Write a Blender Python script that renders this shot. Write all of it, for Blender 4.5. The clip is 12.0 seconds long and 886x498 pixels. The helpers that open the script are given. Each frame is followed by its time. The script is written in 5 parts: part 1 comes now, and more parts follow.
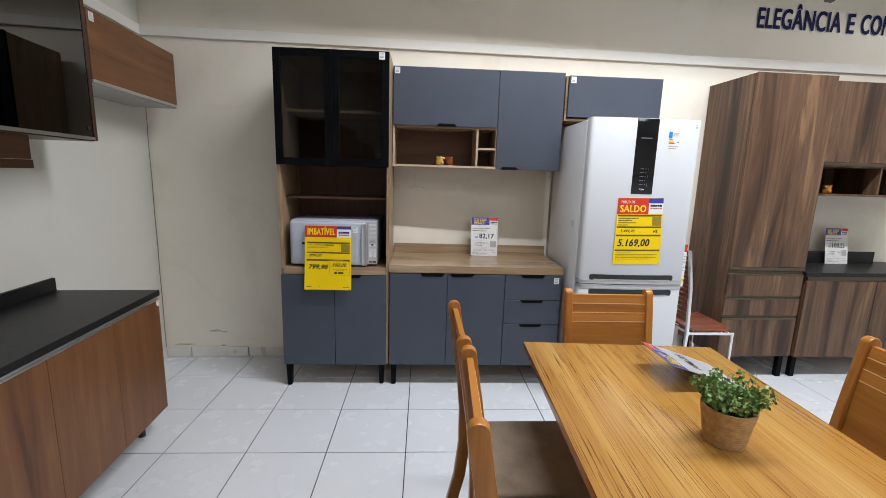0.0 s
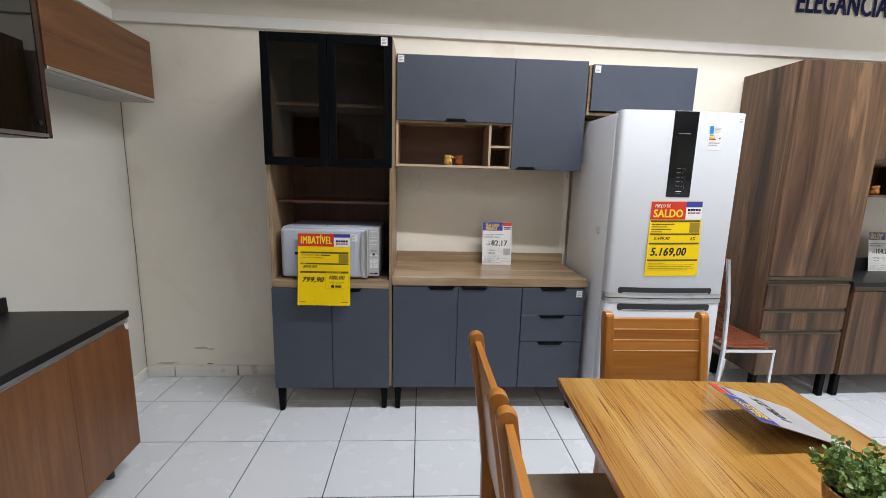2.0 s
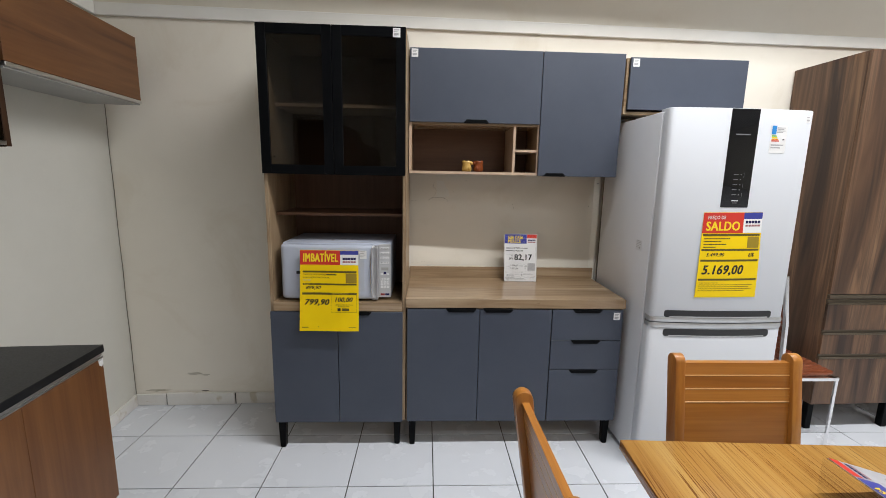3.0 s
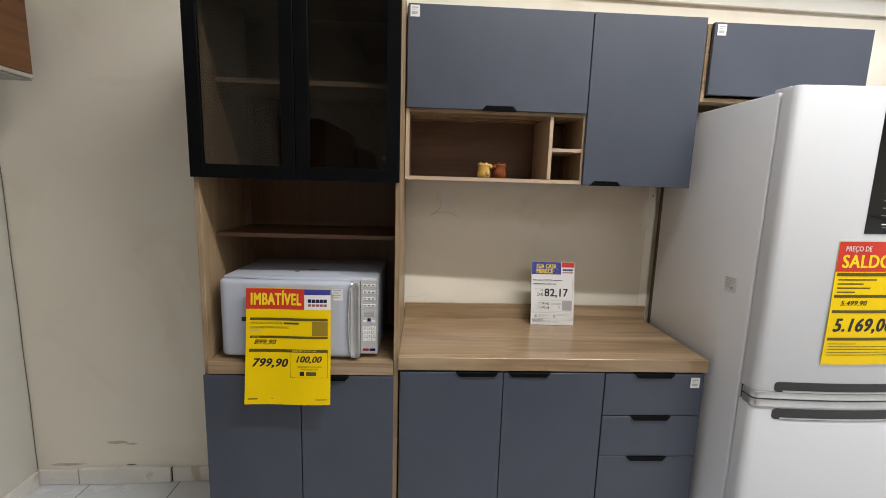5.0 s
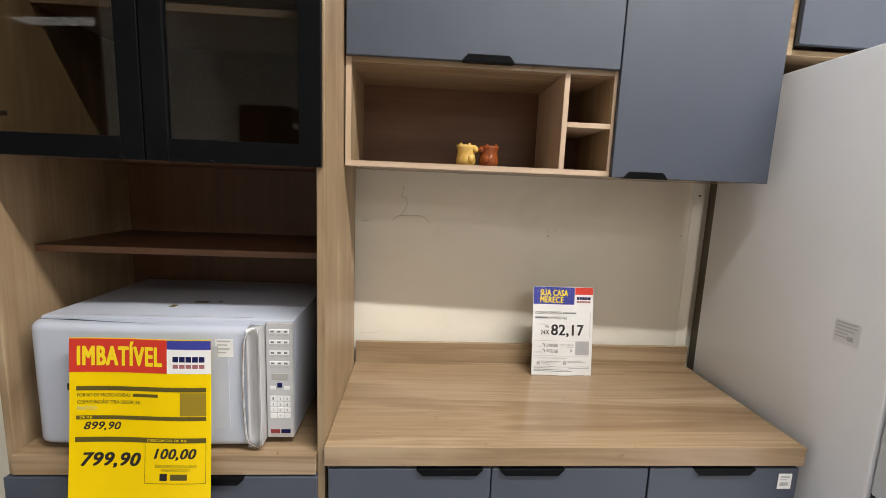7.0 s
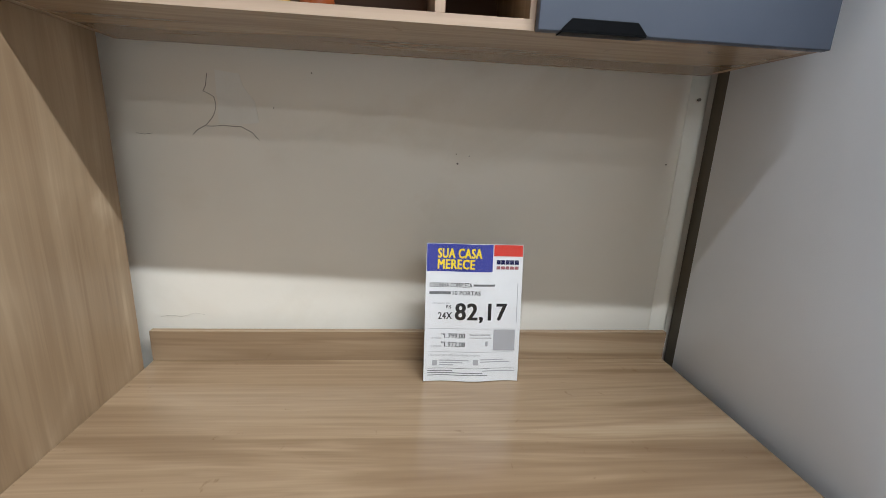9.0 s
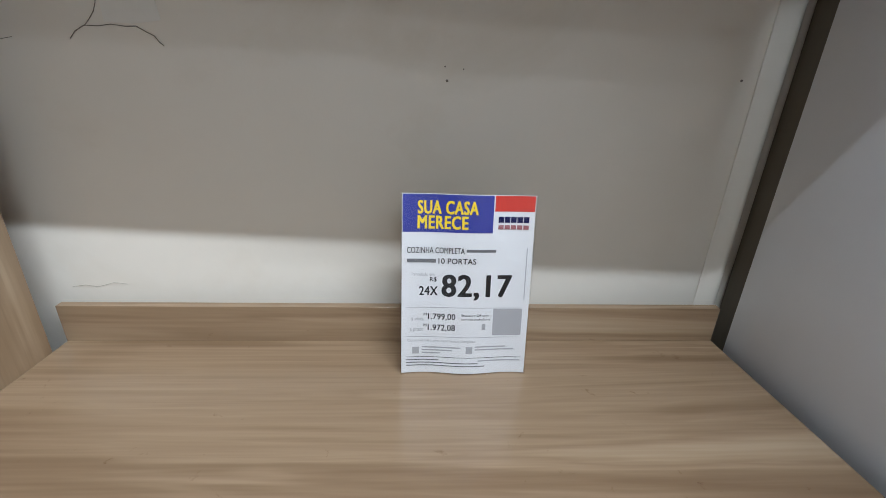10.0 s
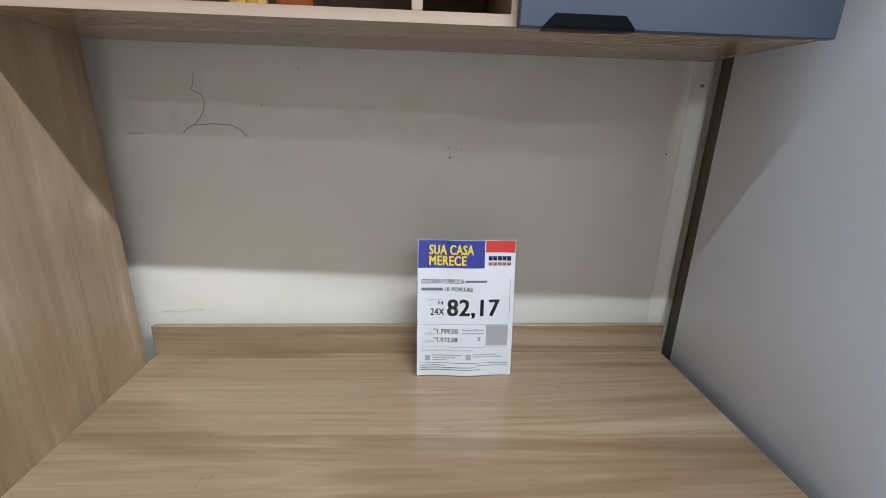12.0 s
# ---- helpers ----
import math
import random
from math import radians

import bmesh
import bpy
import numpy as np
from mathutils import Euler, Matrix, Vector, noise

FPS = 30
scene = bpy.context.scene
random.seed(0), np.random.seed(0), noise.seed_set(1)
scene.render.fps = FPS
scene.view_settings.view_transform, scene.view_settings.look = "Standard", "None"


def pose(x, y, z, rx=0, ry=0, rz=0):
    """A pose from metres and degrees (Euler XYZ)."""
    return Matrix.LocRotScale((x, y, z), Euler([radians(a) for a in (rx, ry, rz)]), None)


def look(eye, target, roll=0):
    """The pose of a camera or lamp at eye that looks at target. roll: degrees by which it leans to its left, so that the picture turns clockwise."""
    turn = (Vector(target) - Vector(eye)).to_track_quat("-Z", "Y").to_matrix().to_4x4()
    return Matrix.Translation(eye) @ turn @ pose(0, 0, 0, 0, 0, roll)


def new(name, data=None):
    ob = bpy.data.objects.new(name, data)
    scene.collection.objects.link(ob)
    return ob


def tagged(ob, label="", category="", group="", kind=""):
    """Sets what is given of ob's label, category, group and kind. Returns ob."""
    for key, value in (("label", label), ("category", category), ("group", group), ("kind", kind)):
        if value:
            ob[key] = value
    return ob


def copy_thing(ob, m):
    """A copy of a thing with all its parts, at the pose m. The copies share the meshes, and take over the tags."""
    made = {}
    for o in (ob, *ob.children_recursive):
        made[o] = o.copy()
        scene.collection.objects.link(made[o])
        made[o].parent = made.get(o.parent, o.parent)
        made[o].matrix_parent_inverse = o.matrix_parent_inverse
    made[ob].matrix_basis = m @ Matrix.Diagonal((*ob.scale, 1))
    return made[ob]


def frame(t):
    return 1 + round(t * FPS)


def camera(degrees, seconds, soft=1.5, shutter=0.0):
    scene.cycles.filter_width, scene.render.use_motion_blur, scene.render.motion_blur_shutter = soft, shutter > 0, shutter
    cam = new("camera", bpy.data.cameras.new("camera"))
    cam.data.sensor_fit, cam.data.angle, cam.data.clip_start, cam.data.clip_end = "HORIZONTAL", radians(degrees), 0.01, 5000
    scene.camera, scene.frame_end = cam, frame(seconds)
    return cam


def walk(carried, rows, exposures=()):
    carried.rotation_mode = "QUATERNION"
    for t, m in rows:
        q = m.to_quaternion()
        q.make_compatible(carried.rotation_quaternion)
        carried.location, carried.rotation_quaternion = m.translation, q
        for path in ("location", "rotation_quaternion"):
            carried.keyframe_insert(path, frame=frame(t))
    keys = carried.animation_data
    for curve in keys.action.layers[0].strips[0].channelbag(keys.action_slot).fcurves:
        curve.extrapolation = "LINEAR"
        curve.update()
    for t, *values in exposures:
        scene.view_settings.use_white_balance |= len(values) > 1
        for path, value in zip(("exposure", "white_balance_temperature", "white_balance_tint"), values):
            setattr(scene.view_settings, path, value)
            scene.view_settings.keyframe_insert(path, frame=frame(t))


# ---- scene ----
cam = camera(92.9, 12.0, soft=0.7)
PATH = [
    (0, (0.217, -0.037, 1.489), (0.319, 1.931, 1.147), 1.7),
    (0.5, (0.169, -0.026, 1.478), (0.281, 1.943, 1.141), 1.7),
    (1, (0.161, 0.009, 1.467), (0.273, 1.977, 1.131), 1.7),
    (1.5, (0.173, 0.146, 1.481), (0.28, 2.113, 1.133), 1.7),
    (2, (0.168, 0.278, 1.498), (0.273, 2.246, 1.153), 1.5),
    (2.5, (0.152, 0.409, 1.508), (0.243, 2.376, 1.162), 1.3),
    (3, (0.102, 0.58, 1.528), (0.183, 2.551, 1.193), 1.1),
    (3.2, (0.088, 0.627, 1.538), (0.166, 2.598, 1.205), 1.0),
    (4.8, (0.053, 1.201, 1.527), (0.192, 3.172, 1.219), 1.9),
    (5, (0.082, 1.259, 1.528), (0.175, 3.235, 1.229), 1.7),
    (5.5, (0.057, 1.406, 1.526), (0.156, 3.382, 1.233), 1.8),
    (6, (0.094, 1.547, 1.523), (0.199, 3.521, 1.217), 1.8),
    (6.5, (0.153, 1.719, 1.511), (0.279, 3.694, 1.222), 2.2),
    (7, (0.202, 1.841, 1.5), (0.324, 3.816, 1.211), 2.3),
    (7.5, (0.257, 2.007, 1.489), (0.393, 3.983, 1.211), 2.3),
    (7.7, (0.281, 2.062, 1.485), (0.423, 4.036, 1.194), 2.2),
    (9.3, (0.587, 2.44, 1.368), (0.78, 4.342, 0.782), 2.8),
    (9.5, (0.598, 2.497, 1.36), (0.782, 4.376, 0.703), 2.9),
    (10, (0.625, 2.591, 1.342), (0.745, 4.442, 0.598), 2.1),
    (10.5, (0.625, 2.619, 1.333), (0.759, 4.462, 0.568), 2.0),
    (11, (0.622, 2.555, 1.365), (0.736, 4.4, 0.603), 1.6),
    (11.5, (0.608, 2.435, 1.405), (0.718, 4.305, 0.704), 1.6),
    (12, (0.598, 2.372, 1.427), (0.722, 4.276, 0.828), 1.6),
]
walk(cam, [(t, look(eye, target, roll)) for t, eye, target, roll in PATH],
     exposures=[(0, -0.07, 6600, 10), (3.2, -0.12, 6800, 10), (4.8, -0.08, 7100, 10), (6.0, 0.17, 7450, 10), (7.5, 0.46, 7050, 10), (9.3, 0.20, 6100, 7), (10.5, 0.12, 5780, 7), (12.0, 0.22, 5850, 7)])

# ---------------------------------------------------------------- light
world = bpy.data.worlds.new("world")
scene.world = world
world.use_nodes = True
world.node_tree.nodes["Background"].inputs[0].default_value = (0.9, 0.95, 1.0, 1)
world.node_tree.nodes["Background"].inputs[1].default_value = 0.04


def tube_lamp(x, y, z, length, watts, width=0.06):
    data = bpy.data.lights.new("ceiling_tube_light", "AREA")
    data.shape, data.size, data.size_y, data.energy = "RECTANGLE", length, width, watts
    data.color = (0.93, 0.955, 1.0)
    ob = new("ceiling_tube_light", data)
    ob.matrix_world = pose(x, y, z)
    return ob


# All out of view; the sixth value is a baffle depth set to shade walls.
TUBES = [(1.75, 1.63, 3.80, 3.0, 150, 0.240, 0.06), (2.2, -0.75, 3.80, 2.6, 35, 0.108, 0.45), (2.4, -2.9, 3.80, 3.2, 70, 0.066, 0.45), (5.0, 1.7, 3.80, 2.0, 46, 0.175, 0.06)]
for tube in TUBES:
    tube_lamp(*tube[:5], tube[6])


# ---------------------------------------------------------------- materials
def material(name, colour=(0.8, 0.8, 0.8), rough=0.5, metal=0.0, spec=0.5):
    m = bpy.data.materials.new(name)
    m.use_nodes = True
    b = m.node_tree.nodes["Principled BSDF"]
    b.inputs["Base Color"].default_value = (*colour, 1)
    b.inputs["Roughness"].default_value = rough
    b.inputs["Metallic"].default_value = metal
    b.inputs["Specular IOR Level"].default_value = spec
    return m


def node(m, kind, **values):
    n = m.node_tree.nodes.new(kind)
    for k, v in values.items():
        n.inputs[k.replace("_", " ")].default_value = v
    return n


def link(m, a, b):
    m.node_tree.links.new(a, b)


def coords(m, scale, shift=7.0):
    """Object coordinates, scaled, with an offset of its own for each object."""
    tc = node(m, "ShaderNodeTexCoord")
    info = node(m, "ShaderNodeObjectInfo")
    mul = m.node_tree.nodes.new("ShaderNodeVectorMath")
    mul.operation = "MULTIPLY_ADD"
    comb = node(m, "ShaderNodeCombineXYZ")
    for i in range(3):
        link(m, info.outputs["Random"], comb.inputs[i])
    mul.inputs[1].default_value = (shift, shift * 1.7, shift * 0.6)
    link(m, comb.outputs[0], mul.inputs[0])
    link(m, tc.outputs["Object"], mul.inputs[2])
    mp = node(m, "ShaderNodeMapping")
    mp.inputs["Scale"].default_value = scale
    link(m, mul.outputs[0], mp.inputs["Vector"])
    return mp.outputs[0]


def ramp(m, source, stops):
    r = m.node_tree.nodes.new("ShaderNodeValToRGB")
    e = r.color_ramp.elements
    while len(e) < len(stops):
        e.new(0.5)
    for el, (p, c) in zip(e, stops):
        el.position, el.color = p, (*c, 1)
    link(m, source, r.inputs[0])
    return r.outputs[0]


def mixed(m, fac, a, b, mode="MIX"):
    n = m.node_tree.nodes.new("ShaderNodeMix")
    n.data_type, n.blend_type = "RGBA", mode
    for sock, v in ((n.inputs[0], fac), (n.inputs[6], a), (n.inputs[7], b)):
        if hasattr(v, "is_linked"):
            link(m, v, sock)
        elif isinstance(v, tuple):
            sock.default_value = (*v, 1)
        else:
            sock.default_value = v
    return n.outputs[2]


def bump(m, height, strength, distance=0.001):
    n = node(m, "ShaderNodeBump", Strength=strength, Distance=distance)
    link(m, height, n.inputs["Height"])
    link(m, n.outputs[0], m.node_tree.nodes["Principled BSDF"].inputs["Normal"])


def noise_tex(m, vec, scale, detail=4.0, rough=0.55, distortion=0.0):
    n = node(m, "ShaderNodeTexNoise", Scale=scale, Detail=detail, Roughness=rough, Distortion=distortion)
    link(m, vec, n.inputs["Vector"])
    return n.outputs["Fac"]


def wood(name, stops, axis, broad=9.0, fine=90.0, rough=0.4, streak=0.35, wave=0.6, streak_colour=(0.5, 0.42, 0.36), shift=7.0, along=0.09, vein=(0.22, 0.35, 0.47), pores=None, calm=0.0, patchy=False, fibre=0.025):
    """Wood grain along one axis: broad bands, fine pores and dark streaks."""
    m = material(name, rough=rough)
    b = m.node_tree.nodes["Principled BSDF"]
    across = [1.0, 1.0, 1.0]
    across["xyz".index(axis)] = along
    v1 = coords(m, tuple(across), shift)
    n1 = noise_tex(m, v1, broad, 4.0, 0.6, wave)
    if calm:
        wide = noise_tex(m, coords(m, tuple(0.45 + 0.55 * a if a < 1 else 1.0 for a in across), shift), broad * 0.42, 3.0, 0.5, wave)
        blend = m.node_tree.nodes.new("ShaderNodeMix")
        blend.inputs[0].default_value = calm
        link(m, n1, blend.inputs[2])
        link(m, wide, blend.inputs[3])
        n1 = blend.outputs[0]
    col = ramp(m, n1, stops)
    thin = [1.0, 1.0, 1.0]
    thin["xyz".index(axis)] = fibre
    v2 = coords(m, tuple(thin), shift)
    n2 = noise_tex(m, v2, fine, 3.0, 0.6, 0.1)
    dark = ramp(m, n2, [(0.42, streak_colour), (0.58, (1, 1, 1))])
    col = mixed(m, streak if pores is None else pores, col, dark, "MULTIPLY")
    n3 = noise_tex(m, v2, fine * vein[0], 5.0, 0.65, 0.6)
    vein = ramp(m, n3, [(vein[1], streak_colour), (vein[2], (1, 1, 1))])
    if patchy:
        some = [1.0, 1.0, 1.0]
        some["xyz".index(axis)] = 0.3
        streak = ramp(m, noise_tex(m, coords(m, tuple(some), shift + 2.0), 7.0, 2.0), [(0.38, (0.2, 0.2, 0.2)), (0.56, (streak, streak, streak))])
    col = mixed(m, streak, col, vein, "MULTIPLY")
    link(m, col, b.inputs["Base Color"])
    bump(m, n2, 0.12, 0.0006)
    return m


OAK = [(0.33, (0.200, 0.129, 0.072)), (0.44, (0.295, 0.203, 0.120)), (0.55, (0.345, 0.246, 0.151)), (0.66, (0.46, 0.346, 0.226))]
OAK_LONG = [(0.31, (0.200, 0.128, 0.071)), (0.43, (0.265, 0.179, 0.105)), (0.49, (0.340, 0.240, 0.147)), (0.54, (0.294, 0.202, 0.121)), (0.60, (0.388, 0.281, 0.177)), (0.68, (0.44, 0.330, 0.215))]
oak_x = wood("light_oak_laminate_along", OAK_LONG, "x", 8.0, 90, 0.2, 0.16, 1.0, along=0.05, vein=(0.30, 0.33, 0.44), calm=0.15)
oak_z = wood("light_oak_laminate_upright", OAK, "z", 13, 80, 0.42, 0.2, 1.1, along=0.075, calm=0.5)
oak_edge = wood("light_oak_edging", [(0.3, (0.44, 0.312, 0.215)), (0.7, (0.55, 0.415, 0.31))], "z", 6, 60, 0.45, 0.2)
oak_edge_x = wood("light_oak_edging_along", [(0.3, (0.44, 0.312, 0.215)), (0.7, (0.55, 0.415, 0.31))], "x", 6, 60, 0.45, 0.2)
# Inner boards browner than the oak carcass: recess shade put into the colour.
NICHE_SHADE = [(0.3, (0.100, 0.043, 0.020)), (0.7, (0.165, 0.078, 0.039))]
niche_shade_x = wood("shaded_niche_board_along", NICHE_SHADE, "x", 9, 70, 0.5, 0.2, 1.0)
niche_shade_z = wood("shaded_niche_board_upright", NICHE_SHADE, "z", 9, 70, 0.5, 0.2, 1.0)
WALNUT = [(0.34, (0.030, 0.014, 0.008)), (0.45, (0.086, 0.043, 0.023)), (0.52, (0.148, 0.079, 0.042)), (0.57, (0.105, 0.058, 0.033)), (0.68, (0.245, 0.136, 0.071))]
walnut_z = wood("streaked_walnut_laminate", WALNUT, "z", 8.5, 50, 0.46, 0.3, 0.7, (0.42, 0.33, 0.26), along=0.07)
RED = [(0.32, (0.075, 0.026, 0.008)), (0.42, (0.145, 0.056, 0.018)), (0.55, (0.180, 0.074, 0.025)), (0.70, (0.235, 0.105, 0.038))]
DARK = [(0.3, (0.026, 0.011, 0.005)), (0.7, (0.060, 0.026, 0.012))]
dark_z = wood("dark_brown_laminate_upright", DARK, "z", 6, 60, 0.36, 0.2)
dark_y = wood("dark_brown_laminate_along", DARK, "y", 6, 60, 0.36, 0.2)
red_z = wood("red_brown_laminate_upright", RED, "z", 6.0, 60, 0.42, 0.22, 1.2, along=0.10, calm=0.2)
red_y = wood("red_brown_laminate_along", RED, "y", 6.0, 60, 0.42, 0.22, 1.2, along=0.10, calm=0.2)
TEAK = [(0.30, (0.40, 0.200, 0.050)), (0.44, (0.49, 0.275, 0.075)), (0.56, (0.54, 0.325, 0.095)), (0.70, (0.60, 0.390, 0.130))]


def planked(m, width, axis, low):
    """Multiplies a tone of its own into each printed plank of that width."""
    b = m.node_tree.nodes["Principled BSDF"]
    was = b.inputs["Base Color"].links[0].from_socket
    tc = node(m, "ShaderNodeTexCoord")
    sep = node(m, "ShaderNodeSeparateXYZ")
    link(m, tc.outputs["Object"], sep.inputs[0])
    step = m.node_tree.nodes.new("ShaderNodeMath")
    step.operation = "SNAP"
    step.inputs[1].default_value = width
    link(m, sep.outputs["xyz".index(axis)], step.inputs[0])
    wn = m.node_tree.nodes.new("ShaderNodeTexWhiteNoise")
    wn.noise_dimensions = "1D"
    link(m, step.outputs[0], wn.inputs["W"])
    tone = ramp(m, wn.outputs["Value"], [(0.0, low), (1.0, (1.0, 1.0, 1.0))])
    link(m, mixed(m, 1.0, was, tone, "MULTIPLY"), b.inputs["Base Color"])


teak_y = wood("honey_teak_tabletop", TEAK, "y", 8, 230, 0.22, 0.80, 0.4, (0.27, 0.12, 0.045), along=0.05, vein=(1.0, 0.385, 0.46), pores=0.14, patchy=True, fibre=0.012)
planked(teak_y, 0.1143, "x", (0.78, 0.68, 0.56))
HONEY = [(0.3, (0.31, 0.113, 0.018)), (0.5, (0.42, 0.168, 0.030)), (0.72, (0.51, 0.222, 0.047))]
honey_z = wood("honey_stained_wood_upright", HONEY, "z", 7, 70, 0.3, 0.25, 0.5, (0.5, 0.3, 0.18))
honey_y = wood("honey_stained_wood_along", HONEY, "y", 7, 70, 0.3, 0.25, 0.5, (0.5, 0.3, 0.18))
groove_glint = material("pale_worn_wood_highlight", (0.80, 0.53, 0.24), 0.5)
CHERRY = [(0.3, (0.15, 0.036, 0.014)), (0.7, (0.28, 0.08, 0.032))]
cherry_x = wood("cherry_stained_slats", CHERRY, "x", 9, 70, 0.28, 0.3)


def speckled(name, low, high, scale, rough, bump_amount=0.0, fine=220.0, rough2=None, spec=0.5):
    """A plain surface with soft broad variation, fine grain and uneven gloss."""
    m = material(name, rough=rough, spec=spec)
    b = m.node_tree.nodes["Principled BSDF"]
    v = coords(m, (1, 1, 1), 3.0)
    n = noise_tex(m, v, scale, 5.0, 0.6)
    link(m, ramp(m, n, [(0.3, low), (0.7, high)]), b.inputs["Base Color"])
    if rough2 is not None:
        r = node(m, "ShaderNodeMapRange")
        for i, x in enumerate((0.3, 0.7, rough, rough2)):
            r.inputs[i + 1].default_value = x
        link(m, noise_tex(m, v, scale * 3.1, 4.0), r.inputs[0])
        link(m, r.outputs[0], b.inputs["Roughness"])
    if bump_amount:
        bump(m, noise_tex(m, v, fine, 3.0), bump_amount)
    return m


slate = speckled("slate_grey_matt_lacquer", (0.049, 0.060, 0.086), (0.057, 0.069, 0.097), 5, 0.42, 0.03, 600, 0.5)
black_trim = speckled("black_lacquer", (0.0032, 0.0036, 0.0044), (0.005, 0.0055, 0.0065), 9, 0.36, 0.02, 500, None, 0.06)
black_top = speckled("black_stone_laminate", (0.008, 0.008, 0.009), (0.016, 0.016, 0.017), 40, 0.36, 0.06, 500, 0.44, 0.3)
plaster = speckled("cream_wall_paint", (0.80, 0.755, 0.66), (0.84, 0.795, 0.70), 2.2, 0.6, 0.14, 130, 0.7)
# Darker wall paint copy: the side wall's weaker light is in the colour.
plaster_dimmed = speckled("dimmed_off_white_wall_paint", (0.64, 0.63, 0.575), (0.69, 0.68, 0.625), 2.2, 0.6, 0.14, 130, 0.7)
bounce_grey_paint = speckled("bounce_damping_grey_paint", (0.42, 0.41, 0.39), (0.47, 0.46, 0.44), 2, 0.7, 0.05, 90)
baffle = speckled("light_blocking_grey_lacquer", (0.10, 0.10, 0.10), (0.13, 0.13, 0.13), 6, 0.6)
pvc = speckled("ivory_plastic_trunking", (0.82, 0.81, 0.77), (0.86, 0.85, 0.81), 5, 0.4)
tile_mat = speckled("white_glazed_tile", (0.675, 0.705, 0.755), (0.695, 0.725, 0.775), 2.0, 0.2, 0.015, 40, 0.30)
skirting_tile = speckled("grimy_white_skirting_tile", (0.72, 0.70, 0.66), (0.80, 0.785, 0.75), 10, 0.35)
grout = speckled("dark_grout", (0.02, 0.019, 0.018), (0.05, 0.047, 0.044), 30, 0.9)
fridge_white = speckled("white_enamel", (0.61, 0.635, 0.675), (0.63, 0.655, 0.695), 2, 0.30, 0.02, 350, None, 0.4)
fridge_side = speckled("textured_white_enamel", (0.69, 0.71, 0.75), (0.73, 0.75, 0.79), 3, 0.38, 0.12, 500)
oven_window = speckled("pale_mirrored_plastic", (0.43, 0.46, 0.53), (0.50, 0.53, 0.60), 4, 0.15)
oven_white = speckled("white_oven_enamel", (0.475, 0.515, 0.61), (0.515, 0.555, 0.65), 5, 0.25, 0.02, 300)
satin = speckled("satin_silver_plastic", (0.50, 0.51, 0.52), (0.60, 0.61, 0.62), 12, 0.28)
satin.node_tree.nodes["Principled BSDF"].inputs["Metallic"].default_value = 0.75
silver_panel = speckled("light_silver_plastic", (0.50, 0.50, 0.51), (0.56, 0.56, 0.57), 10, 0.32)
silver_panel.node_tree.nodes["Principled BSDF"].inputs["Metallic"].default_value = 0.25
chrome = material("chrome", (0.82, 0.82, 0.83), 0.08, 1.0)
alu = material("brushed_aluminium", (0.74, 0.73, 0.71), 0.34, 1.0)
bronze = material("bronze_anodised_profile", (0.115, 0.092, 0.066), 0.38, 0.7)
pocket = material("dark_grey_plastic_and_recess_shade", (0.018, 0.019, 0.021), 0.4)
gap_shade_brown = material("brown_grey_gap_shade", (0.125, 0.11, 0.085), 0.6)
gloss_black = material("gloss_black_panel", (0.006, 0.006, 0.007), 0.06)
grey_under = speckled("grey_underside_laminate", (0.34, 0.335, 0.32), (0.39, 0.385, 0.37), 6, 0.5)
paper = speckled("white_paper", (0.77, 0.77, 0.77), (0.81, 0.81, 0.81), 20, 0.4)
# Paper copy with the shade of a backlit sheet mixed into its grey.
shaded_thin_paper = speckled("shade_greyed_thin_paper", (0.36, 0.36, 0.39), (0.43, 0.43, 0.46), 14, 0.3)
yellow = speckled("yellow_card", (0.87, 0.60, 0.003), (0.90, 0.63, 0.004), 8, 0.42, spec=0.3)
red_ink = material("red_print", (0.62, 0.035, 0.02), 0.42)
dark_red = material("dark_red_print", (0.26, 0.03, 0.03), 0.45)
dim_red = material("faded_red_print", (0.34, 0.12, 0.13), 0.45)
blue_ink = material("blue_print", (0.035, 0.045, 0.30), 0.42)
cyan_ink = material("sky_blue_print", (0.02, 0.24, 0.62), 0.42)
navy_ink = material("navy_print", (0.010, 0.012, 0.075), 0.6, 0.0, 0.12)
black_ink = material("black_print", (0.012, 0.012, 0.013), 0.45)
pale_ink = material("pale_grey_print", (0.47, 0.48, 0.50), 0.5)
olive_ink = material("olive_print", (0.30, 0.205, 0.012), 0.5)
grey_ink = material("grey_print", (0.42, 0.42, 0.43), 0.5)
dim_ink = material("dark_grey_print", (0.16, 0.16, 0.165), 0.5)
brown_ink = material("dark_olive_print", (0.10, 0.075, 0.008), 0.5)
yellow_ink = material("yellow_print", (0.90, 0.66, 0.02), 0.42)
orange_ink = material("orange_print", (0.82, 0.28, 0.02), 0.42)
green_ink = material("green_print", (0.10, 0.42, 0.06), 0.42)
suede = speckled("greige_suede", (0.17, 0.132, 0.095), (0.30, 0.24, 0.18), 7, 0.9, 0.25, 700)
leaf_mat = speckled("green_leaf", (0.065, 0.145, 0.03), (0.25, 0.38, 0.13), 60, 0.4)
soil_mat = speckled("dark_moss", (0.008, 0.012, 0.004), (0.02, 0.025, 0.01), 90, 0.9)
jute = speckled("jute_rope", (0.38, 0.225, 0.09), (0.62, 0.41, 0.20), 55, 0.85, 0.5, 500)
mug_yellow = speckled("honey_yellow_glaze", (0.46, 0.27, 0.055), (0.62, 0.41, 0.13), 45, 0.14)
mug_amber = material("amber_brown_glaze", (0.42, 0.17, 0.04), 0.12)
mug_brown = material("red_brown_glaze", (0.21, 0.050, 0.014), 0.12)
